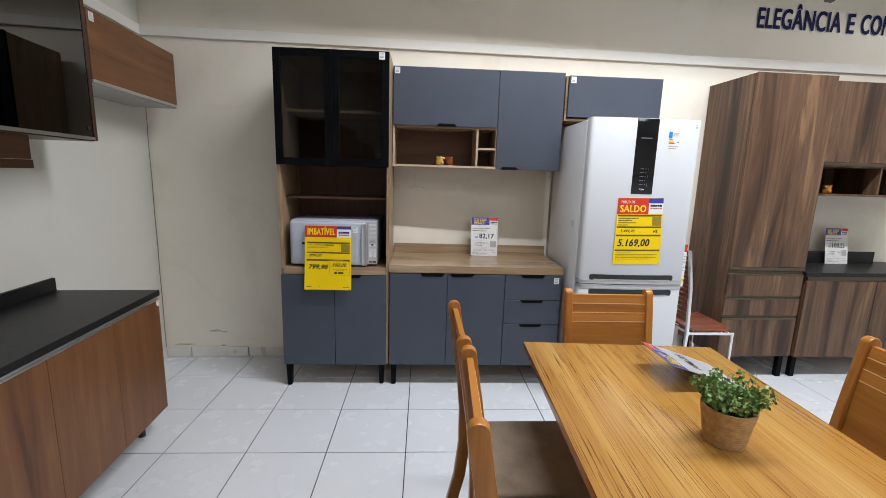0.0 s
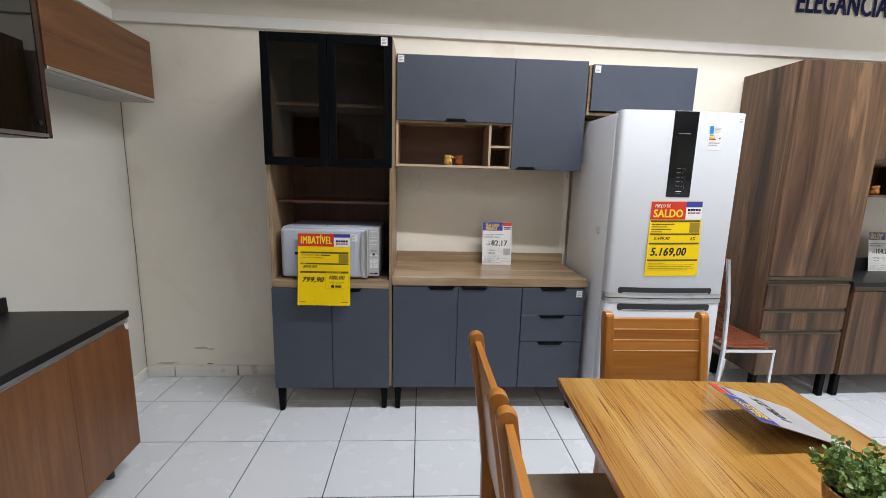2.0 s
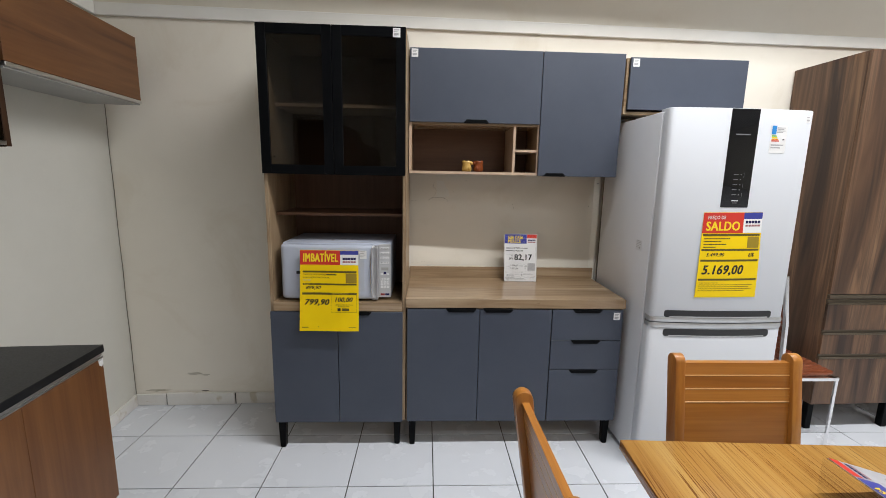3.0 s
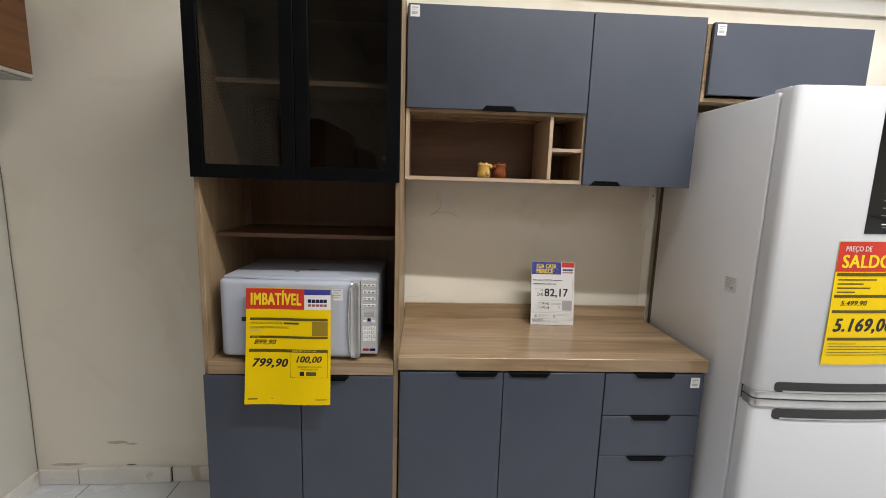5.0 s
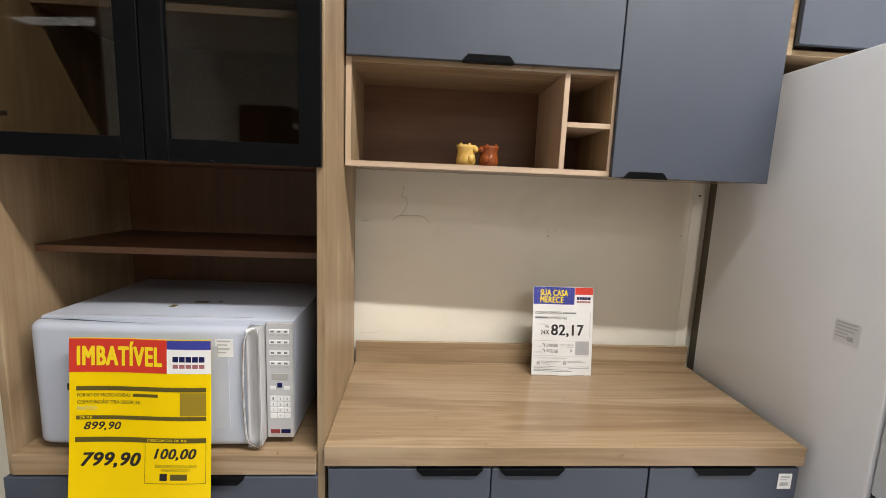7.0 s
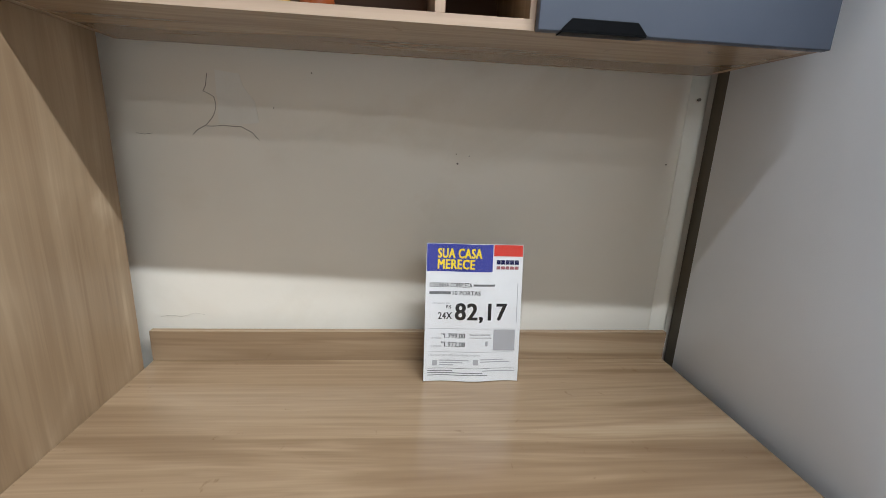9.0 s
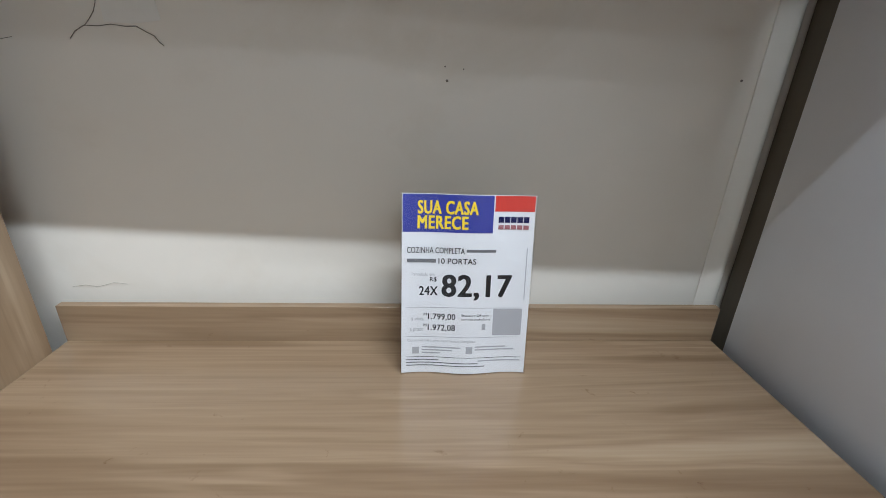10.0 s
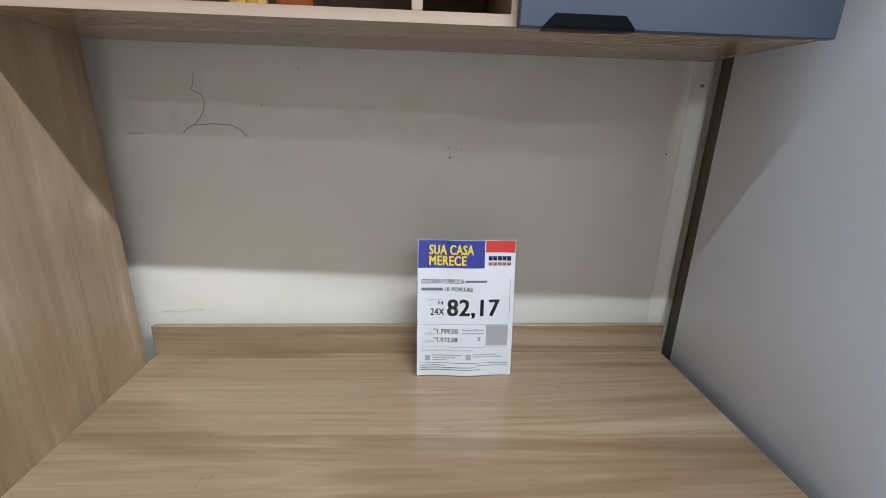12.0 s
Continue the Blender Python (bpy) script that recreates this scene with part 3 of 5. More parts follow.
# ---------------------------------------------------------------- tall unit with glass doors
def tall_unit():
    x0, x1, yf, yb = -0.725, -0.004, 2.785, 3.235
    t = thing("tall_cabinet", "tall oak and slate cabinet with black-framed glass doors", "cabinet", (x0, yf, 0))
    panels(t, oak_z,
           ("side_panel", x0, x0 + 0.018, yf, yb, 0.163, 2.235, 0.0008),
           ("side_panel", x1 - 0.018, x1, yf, yb, 0.163, 2.235, 0.0008),
           ("top_panel", x0 + 0.018, x1 - 0.018, yf + 0.002, yb, 2.217, 2.235, 0.0008),
           ("bottom_panel", x0 + 0.018, x1 - 0.018, yf + 0.002, yb, 0.163, 0.181, 0.0008))
    part("back_panel", box(x0 + 0.018, x1 - 0.018, yb - 0.007, yb - 0.001, 0.182, 2.216, 0), niche_shade_z, t, "backing board with the niche shade put into its brown")
    part("shelf_board", box(x0 + 0.019, x1 - 0.019, yf - 0.014, yb - 0.01, 0.810, 0.859, 0.001), oak_x, t)
    part("shelf", box(x0 + 0.019, x1 - 0.019, yf + 0.10, yb - 0.01, 1.312, 1.328, 0.001), niche_shade_x, t)
    part("shelf", box(x0 + 0.019, x1 - 0.019, yf + 0.001, yb - 0.01, 1.533, 1.549, 0.001), niche_shade_x, t)
    part("shelf", box(x0 + 0.019, x1 - 0.019, yf + 0.15, yb - 0.01, 1.884, 1.902, 0.001), oak_edge_x, t)
    for a, b, hx0, hx1 in ((-0.723, -0.370, -0.55, -0.39), (-0.366, -0.020, -0.345, -0.185)):
        d = door_part(a, b, yf - 0.018, 0.163, 0.806, t, slate)
        tab_handle(hx0, hx1, 0.807, yf - 0.006, d)
    for a, b, hx0, hx1 in ((-0.726, -0.368, -0.50, -0.40), (-0.365, -0.008, -0.32, -0.22)):
        w = 0.046
        z0, z1, y0, y1 = 1.532, 2.240, yf - 0.020, yf - 0.002
        d = part("glass_door", boards((a, a + w, y0, y1, z0, z1, 0.0012), (b - w, b, y0, y1, z0, z1, 0.0012),
                                      (a + w, b - w, y0, y1, z0, z0 + w, 0.0012), (a + w, b - w, y0, y1, z1 - w, z1, 0.0012)), black_trim, t, "black framed glass door")
        pane = part("pane", box(a + w - 0.004, b - w + 0.004, y0 + 0.007, y0 + 0.011, z0 + w - 0.004, z1 - w + 0.004, 0), smoked, d, "smoked glass pane")
        pane.visible_shadow = False
        part("handle", prism([(hx0, z0 - 0.001), (hx1, z0 - 0.001), (hx1 - 0.012, z0 + 0.006), (hx0 + 0.012, z0 + 0.006)], "y", y0 - 0.010, y0 + 0.004, 0.0005, 1), black_trim, d, "black edge pull")
        part("hinge", rod((a + w + 0.012 if a < -0.5 else b - w - 0.012, y1 + 0.002, z0 + 0.085), (a + w + 0.012 if a < -0.5 else b - w - 0.012, y1 + 0.022, z0 + 0.085), 0.006, 12), alu, d, "round metal hinge")
    for x, y in ((-0.693, 2.80), (-0.052, 2.825), (-0.693, 3.20), (-0.052, 3.20)):
        foot_part(x, y, 0.162, t)


tall_unit()
sticker(-0.052, 2.212, 2.764)


# ---------------------------------------------------------------- base unit, worktop
def base_unit():
    x0, x1, yf, yb = 0.002, 1.198, 2.790, 3.262
    t = thing("base_cabinet", "slate base cabinet with two doors and three drawers", "cabinet", (x0, yf, 0))
    panels(t, oak_z,
           ("side_panel", x0, x0 + 0.015, yf, yb, 0.163, 0.832, 0.0008),
           ("side_panel", x1 - 0.015, x1, yf, yb, 0.163, 0.832, 0.0008),
           ("middle_panel", 0.793, 0.808, yf + 0.004, yb, 0.178, 0.832, 0.0008),
           ("bottom_panel", x0 + 0.015, x1 - 0.015, yf + 0.004, yb, 0.163, 0.178, 0.0008),
           ("front_rail", x0 + 0.015, x1 - 0.015, yf + 0.004, yf + 0.07, 0.816, 0.832, 0.0008))
    part("back_panel", box(x0 + 0.015, x1 - 0.015, yb - 0.006, yb - 0.001, 0.179, 0.830, 0), oak_z, t)
    for a, b, hx0, hx1 in ((0.006, 0.399, 0.215, 0.380), (0.402, 0.797, 0.418, 0.583)):
        d = door_part(a, b, yf - 0.017, 0.163, 0.824, t, slate)
        tab_handle(hx0, hx1, 0.825, yf - 0.004, d)
    for z0, z1 in ((0.651, 0.824), (0.476, 0.647), (0.163, 0.472)):
        d = door_part(0.802, 1.196, yf - 0.017, z0, z1, t, slate, "drawer_front")
        tab_handle(0.912, 1.077, z1 + 0.001, yf - 0.004, d)
    for x, y in ((0.035, 2.82), (1.165, 2.82), (0.035, 3.22), (1.165, 3.22)):
        foot_part(x, y, 0.162, t)
    w = thing("worktop", "light oak laminate worktop with low upstand", "worktop", (0.0, 2.77, 0.833))
    part("top", box(-0.003, 1.205, 2.770, 3.292, 0.833, 0.883, 0.0008), oak_x, w)
    part("upstand", box(-0.003, 1.204, 3.266, 3.281, 0.8832, 0.955, 0.0004), oak_x, w)


base_unit()
sticker(1.160, 0.790, 2.772)


# ---------------------------------------------------------------- wall units
def wall_units():
    yf, yb, ZB, ZT = 3.018, 3.280, 1.549, 2.214
    t = thing("wall_cabinet", "slate and oak wall cabinet with open niche", "wall cabinet", (0.0, yb, ZB))
    panels(t, oak_z,
           ("side_panel", 0.0, 0.015, yf, yb, ZB, ZT, 0.0008),
           ("side_panel", 1.177, 1.192, yf, yb, ZB, ZT, 0.0008),
           ("middle_panel", 0.725, 0.740, yf, yb, ZB + 0.015, ZT - 0.015, 0.0008))
    panels(t, oak_x,
           ("bottom_panel", 0.015, 1.177, yf, yb, ZB, ZB + 0.015, 0.0008),
           ("top_panel", 0.015, 1.177, yf, yb, ZT - 0.015, ZT, 0.0008),
           ("niche_top", 0.015, 0.725, yf, yb, 1.818, 1.833, 0.0008))
    panels(t, oak_edge_x, ("edging", 0.0, 0.733, yf - 0.0015, yf - 0.0002, ZB, ZB + 0.015, 0.0))
    panels(t, oak_edge,
           ("edging", 0.0, 0.015, yf - 0.0015, yf - 0.0002, ZB + 0.0152, 1.830, 0.0),
           ("edging", 0.725, 0.733, yf - 0.0015, yf - 0.0002, ZB + 0.0152, 1.830, 0.0))
    part("back_panel", box(0.015, 1.177, yb - 0.006, yb - 0.001, ZB + 0.015, ZT - 0.015, 0), niche_shade_x, t, "backing board with the niche shade put into its brown")
    part("divider", box(0.588, 0.603, yf, yb - 0.006, ZB + 0.0152, 1.8178, 0.0008), oak_edge, t)
    part("niche_shelf", box(0.6032, 0.7248, yf, yb - 0.006, 1.678, 1.692, 0.0008), oak_edge_x, t)
    d = door_part(0.004, 0.730, yf - 0.018, 1.831, ZT + 0.002, t, slate, "flap_door")
    tab_handle(0.303, 0.444, 1.831, yf - 0.004, d, False)
    d = door_part(0.734, 1.190, yf - 0.018, 1.547, ZT + 0.002, t, slate)
    tab_handle(0.765, 0.895, 1.547, yf - 0.004, d, False)
    t = thing("wall_cabinet", "short slate wall cabinet above the refrigerator", "wall cabinet", (1.2, yb, 1.9))
    a, b, z0, z1 = 1.205, 1.892, 1.900, 2.200
    panels(t, oak_x,
           ("side_panel", a, a + 0.015, yf, yb + 0.02, z0, z1, 0.0008),
           ("side_panel", b - 0.015, b, yf, yb + 0.02, z0, z1, 0.0008),
           ("bottom_panel", a + 0.015, b - 0.015, yf, yb + 0.02, z0, z0 + 0.015, 0.0008),
           ("top_panel", a + 0.015, b - 0.015, yf, yb + 0.02, z1 - 0.015, z1, 0.0008))
    part("back_panel", box(a + 0.015, b - 0.015, yb + 0.012, yb + 0.018, z0 + 0.015, z1 - 0.015, 0), oak_x, t)
    door_part(a + 0.016, b - 0.004, yf - 0.018, 1.925, z1 + 0.001, t, slate, "flap_door")


wall_units()
sticker(0.030, 2.188, 2.999)
sticker(1.250, 2.172, 2.999)


# ---------------------------------------------------------------- little mugs in the niche
def animal_mug(x, y, z, mat, s, label):
    t = thing("mug", label, "mug", (x, y, z), "animal mugs in the niche")
    part("cup", lathe([(0.020, 0), (0.027, 0.003), (0.030, 0.018), (0.027, 0.034), (0.025, 0.042), (0.027, 0.052), (0.030, 0.062), (0.027, 0.062), (0.023, 0.05), (0.020, 0.045)], x, y, z, 24), mat, t, smooth=True)
    for k in (-1, 1):
        bm = bmesh.new()
        bmesh.ops.create_uvsphere(bm, u_segments=10, v_segments=7, radius=0.0048, matrix=Matrix.Translation((x + k * 0.017 * (0.5 if k == s else 1), y - 0.012, z + 0.064)))
        part("ear", bm, mat, t, smooth=True)
    bm = bmesh.new()
    bmesh.ops.create_uvsphere(bm, u_segments=12, v_segments=8, radius=0.010, matrix=Matrix.Translation((x + s * 0.026, y - 0.012, z + 0.050)))
    part("snout", bm, mat, t, smooth=True)
    bm = bmesh.new()
    bmesh.ops.create_uvsphere(bm, u_segments=12, v_segments=8, radius=0.010, matrix=Matrix.Translation((x + s * 0.012, y - 0.026, z + 0.022)) @ Matrix.Diagonal((1.0, 0.8, 1.3, 1)))
    part("handle", bm, mat, t, smooth=True)


animal_mug(0.338, 3.12, 1.5642, mug_yellow, 1, "honey yellow glazed animal mug in the niche")
animal_mug(0.407, 3.12, 1.5642, mug_brown, -1, "red-brown glazed animal mug in the niche")


# ---------------------------------------------------------------- refrigerator
FX0, FX1, FYC, FYE = 1.240, 1.938, 2.568, 2.588


def bow(x):
    u = (x - (FX0 + FX1) / 2) / ((FX1 - FX0) / 2)
    return FYC + (FYE - FYC) * u * u


def bowed_slab(x0, x1, z0, z1, off, thick, rounding=0.0, bevel=0.0):
    """A piece that follows the bowed front; off: how far proud of it."""
    n = 22
    xs = [x0 + (x1 - x0) * i / n for i in range(n + 1)]
    outline = [(x, bow(x) - off) for x in xs]
    if rounding:
        r = rounding
        left = [(x0 + r - r * math.cos(a), bow(x0 + r) - off + r - r * math.sin(a)) for a in (0, 0.4, 0.8, 1.2)]
        right = [(x1 - r + r * math.cos(a), bow(x1 - r) - off + r - r * math.sin(a)) for a in (1.2, 0.8, 0.4, 0)]
        outline = left + [p for p in outline if x0 + r < p[0] < x1 - r] + right
    if thick:
        outline += [(x1, bow(x1) - off + thick), (x0, bow(x0) - off + thick)] if rounding else [(x, bow(x) - off + thick) for x in reversed(xs)]
    return prism(outline, "z", z0, z1, bevel)


def rounded_strip(x0, x1, z0, z1, off, mat, parent, name, label):
    """A dark round-ended strip following the bowed front; its colour gives a recess's shade."""
    r, bm = (z1 - z0) * 0.38, bmesh.new()
    pts = []
    for cx, cz, a0 in ((x1 - r, z1 - r, 0), (x0 + r, z1 - r, 90), (x0 + r, z0 + r, 180), (x1 - r, z0 + r, 270)):
        pts += [(cx + r * math.cos(radians(a0 + k * 18)), cz + r * math.sin(radians(a0 + k * 18))) for k in range(6)]
    n = 24
    top = sorted({round(p[0], 5) for p in pts} | {x0 + r + (x1 - x0 - 2 * r) * i / n for i in range(n + 1)})

    def span(x):
        d = max(0.0, (x0 + r) - x, x - (x1 - r))
        h = math.sqrt(max(0.0, r * r - d * d))
        return z0 + r - h, z1 - r + h
    cols = []
    for x in top:
        a, b = span(x)
        cols.append([bm.verts.new((x, bow(x) - off, a)), bm.verts.new((x, bow(x) - off, b)), bm.verts.new((x, bow(x) - off + 0.006, b)), bm.verts.new((x, bow(x) - off + 0.006, a))])
    for p, q in zip(cols, cols[1:]):
        for k in range(4):
            bm.faces.new((p[k], q[k], q[(k + 1) % 4], p[(k + 1) % 4]))
    part(name, bm, mat, parent, label)


def refrigerator():
    t = thing("refrigerator", "tall white two-door refrigerator with black display strip", "refrigerator", (1.59, 2.95, 0))
    part("body", box(1.236, 1.942, 2.653, 3.270, 0.03, 1.862, 0.006, 2), fridge_side, t, "textured white side panels")
    # Added dark block: gives the shade in the gap between refrigerator and wall.
    part("back_cover", box(1.260, 1.918, 3.2702, 3.338, 0.10, 1.80, 0.003), gap_shade_brown, t, "dark block standing in for the shaded gap to the wall")
    part("gasket", box(1.252, 1.926, 2.630, 2.654, 0.07, 1.850, 0), pocket, t, "dark door gasket")
    up = part("upper_door", bowed_slab(FX0, FX1, 0.852, 1.873, 0.0, 0.056, 0.022, 0.006), fridge_white, t, smooth=False)
    lo = part("lower_door", bowed_slab(FX0, FX1, 0.06, 0.802, 0.0, 0.056, 0.022, 0.004), fridge_white, t)
    part("hinge_cover", box(1.250, 1.31, 2.625, 2.690, 1.860, 1.877, 0.004, 2), fridge_white, t)
    part("trim_strip", bowed_slab(FX0 - 0.001, FX1 + 0.001, 0.829, 0.853, 0.005, 0.05, 0.022, 0.003), satin, up, "silver trim strip")
    part("trim_strip", bowed_slab(FX0 - 0.001, FX1 + 0.001, 0.799, 0.824, 0.005, 0.05, 0.022, 0.003), satin, lo, "silver trim strip")
    # No hollow is cut: dark strips laid slightly proud give the recess shade.
    rounded_strip(1.308, 1.866, 0.8532, 0.890, 0.0012, pocket, up, "grip_recess", "dark strip giving the shade of the grip recess")
    part("grip_lip", bowed_slab(1.335, 1.845, 0.8540, 0.860, 0.005, 0.004, 0, 0.0008), satin, up, "silver grip lip")
    rounded_strip(1.312, 1.866, 0.752, 0.792, 0.0012, pocket, lo, "grip_recess", "dark strip giving the shade of the grip recess")
    part("grip_lip", bowed_slab(1.340, 1.840, 0.754, 0.759, 0.003, 0.003, 0, 0.0008), satin, lo, "silver grip lip")
    part("plinth", box(1.26, 1.92, 2.63, 2.67, 0.012, 0.055, 0.003), pocket, t)
    for x in (1.29, 1.89):
        for y in (2.74, 3.2):
            part("foot", rod((x, y, 0), (x, y, 0.032), 0.018, 12), pocket, t)
    disp = part("display", bowed_slab(1.520, 1.655, 1.412, 1.8705, 0.002, 0.004, 0, 0.001), gloss_black, up, "gloss black display strip")
    surf = lambda u, v, lift: (1.520 + u, bow(1.520 + u) - 0.002 - lift, 1.412 + v)
    rows = [("brand_bar", None, 0.030, 0.339, 0.100, 0.345, dim_ink, 0.0006)]
    for k in range(5):
        v = 0.155 - 0.024 * k
        rows += [("display_mark", None, 0.045, v, 0.068, v + 0.0035, dim_ink, 0.0006), ("display_mark", None, 0.078, v - 0.001, 0.083, v + 0.004, dim_ink, 0.0006)]
        if k % 2 == 0:
            rows.append(("display_mark", None, 0.094, v - 0.012, 0.0955, v + 0.010, dim_ink, 0.0006))
    rows += [("display_mark", None, 0.05, 0.03, 0.082, 0.0335, paper, 0.0006), ("display_mark", None, 0.055, 0.02, 0.078, 0.0225, dim_ink, 0.0006)]
    print_on(disp, surf, rows)
    # paper on the front and the side
    en = thing("energy_label", "white energy label with blue and rainbow bars", "label", (1.76, bow(1.76), 1.73))
    surf = lambda u, v, lift: (1.722 + u, bow(1.722 + u) - 0.001 - lift, 1.672 + v)
    rows = [("paper", None, 0, 0, 0.082, 0.128, paper, 0.0), ("blue_block", None, 0.003, 0.086, 0.026, 0.126, cyan_ink, 0.0006)]
    for k, mt in enumerate((green_ink, yellow_ink, orange_ink, red_ink)):
        rows.append(("rating_bar", None, 0.006, 0.076 - 0.0075 * k, 0.030 + 0.005 * k, 0.0815 - 0.0075 * k, mt, 0.0006))
    rows = bars(rows, 0.030, 0.118, (0.040, 0.034, 0.042, 0.030), 0.003, 0.004, grey_ink)
    rows = bars(rows, 0.006, 0.040, (0.064, 0.05), 0.006, 0.006, grey_ink)
    rows.append(("text_bar", None, 0.062, 0.060, 0.072, 0.066, black_ink, 0.0006))
    print_on(en, surf, rows)
    st = thing("stock_label", "small white stock label with grey print", "label", (1.90, 2.60, 1.83), "stock labels")
    surf = lambda u, v, lift: (1.893 + u, bow(1.893 + u) - 0.001 - lift, 1.815 + v)
    print_on(st, surf, [("paper", None, 0, 0, 0.026, 0.034, paper, 0), ("text_bar", None, 0.004, 0.008, 0.020, 0.016, grey_ink, 0.0005), ("text_bar", None, 0.004, 0.022, 0.018, 0.028, grey_ink, 0.0005)])
    st = thing("rating_plate", "small white data label with grey print", "label", (1.235, 2.755, 1.193))
    surf = lambda u, v, lift: (1.2355 - lift, 2.785 - u, 1.165 + v)
    rows = bars([("paper", None, 0, 0, 0.062, 0.056, fridge_side, 0.0002)], 0.004, 0.052, (0.05, 0.052, 0.046, 0.03, 0.034), 0.0026, 0.006, pale_ink)
    rows += [("text_bar", None, 0.034, 0.010, 0.048, 0.021, pale_ink, 0.0009)]
    print_on(st, surf, rows)


refrigerator()


# ---------------------------------------------------------------- price signs
def brand_block(u0, v0, u1, v1):
    """Two rows of plain blocks where a shop name stands."""
    h, w = v1 - v0, (u1 - u0) / 5
    rows = []
    for k in range(5):
        rows.append(("brand_bar", None, u0 + w * k + 0.03 * w, v0 + h * 0.58, u0 + w * (k + 1) - 0.09 * w, v1, navy_ink, 0.0008))
        rows.append(("brand_bar", None, u0 + w * k + 0.05 * w, v0 + h * 0.10, u0 + w * (k + 1) - 0.11 * w, v0 + h * 0.40, dim_red, 0.0008))
    return rows


def microwave_sign():
    W, H = 0.302, 0.430
    s = thing("price_sign", "yellow and red price card hanging over the shelf edge", "price sign", (-0.40, 2.75, 0.715))

    def surf(u, v, lift):
        k = v / H
        return (-0.5545 + u - 0.004 * (1 - k) * (1 - 2 * u / W), 2.722 + 0.052 * k + 0.004 * math.sin(3.2 * k + 0.5) + 0.003 * math.sin(6 * u / W) - lift, 0.7155 + v * 0.99)
    part("card", sheet_mesh(surf, W, H, 0.0009), yellow, s, "yellow printed card")
    g = 0.0007
    rows = [("red_panel", None, 0.0, 0.353, 0.208, 0.4285, red_ink, g), ("blue_panel", None, 0.208, 0.408, W, 0.4285, blue_ink, g), ("white_panel", None, 0.208, 0.353, W, 0.408, paper, g),
            ("headline", "IMBATÍVEL", 0.016, 0.368, 0.198, 0.424, yellow_ink, 2 * g, 0.05)]
    rows += brand_block(0.220, 0.362, 0.290, 0.392)
    rows += [("rule", None, 0.014, 0.311, 0.292, 0.321, brown_ink, g), ("rule", None, 0.014, 0.245, 0.292, 0.254, brown_ink, g), ("rule", None, 0.012, 0.1935, 0.292, 0.205, brown_ink, g)]
    rows += [("words", "FORNO DE MICRO-ONDAS", 0.016, 0.297, 0.128, 0.305, brown_ink, g, 0.01, 0.1), ("text_bar", None, 0.133, 0.2975, 0.188, 0.3045, brown_ink, g),
             ("words", "COM FUNÇÃO TIRA ODOR 34L", 0.016, 0.279, 0.152, 0.291, brown_ink, g, 0.01, 0.1), ("words", "PRÁTICO", 0.016, 0.267, 0.056, 0.2765, grey_ink, g)]
    rows += [("code_panel", None, 0.236, 0.256, 0.292, 0.309, olive_ink, g), ("old_price", "899,90", 0.030, 0.219, 0.108, 0.240, black_ink, g, 0.02, 0.3),
             ("price", "799,90", 0.024, 0.134, 0.152, 0.170, black_ink, g, 0.035, 0.3), ("words", "DESCONTO DE R$:", 0.166, 0.1962, 0.252, 0.2025, yellow_ink, 2 * g, 0.01),
             ("discount", "100,00", 0.180, 0.153, 0.272, 0.181, black_ink, g, 0.03, 0.3), ("words", "DESCONTO EXCLUSIVO", 0.183, 0.137, 0.272, 0.1435, brown_ink, g),
             ("words", "PAGANDO COM", 0.197, 0.1285, 0.257, 0.1345, brown_ink, g), ("logo_bar", None, 0.216, 0.108, 0.252, 0.122, brown_ink, g), ("logo_block", None, 0.193, 0.107, 0.209, 0.123, black_ink, g)]
    rows += [("rule", None, 0.160, 0.100, 0.161, 0.193, brown_ink, g), ("rule", None, 0.160, 0.100, 0.292, 0.101, brown_ink, g), ("rule", None, 0.291, 0.100, 0.292, 0.193, brown_ink, g),
             ("text_bar", None, 0.012, 0.018, 0.045, 0.022, brown_ink, g), ("text_bar", None, 0.25, 0.018, 0.290, 0.021, brown_ink, g), ("dot", None, 0.094, 0.020, 0.098, 0.024, black_ink, g)]
    rows += [("words", "DE R$:", 0.022, 0.2465, 0.048, 0.2525, yellow, 2 * g, 0.0)]
    print_on(s, surf, rows)
    # small stock label on the oven door, beside the card
    st = thing("stock_label", "small white stock label with grey print", "label", (-0.23, 2.78, 1.12), "stock labels")
    surf2 = lambda u, v, lift: (-0.252 + u, 2.7893 - lift, 1.094 + v)
    print_on(st, surf2, bars([("paper", None, 0, 0, 0.040, 0.044, paper, 0)], 0.004, 0.040, (0.03, 0.022, 0.028, 0.02), 0.003, 0.006, grey_ink))


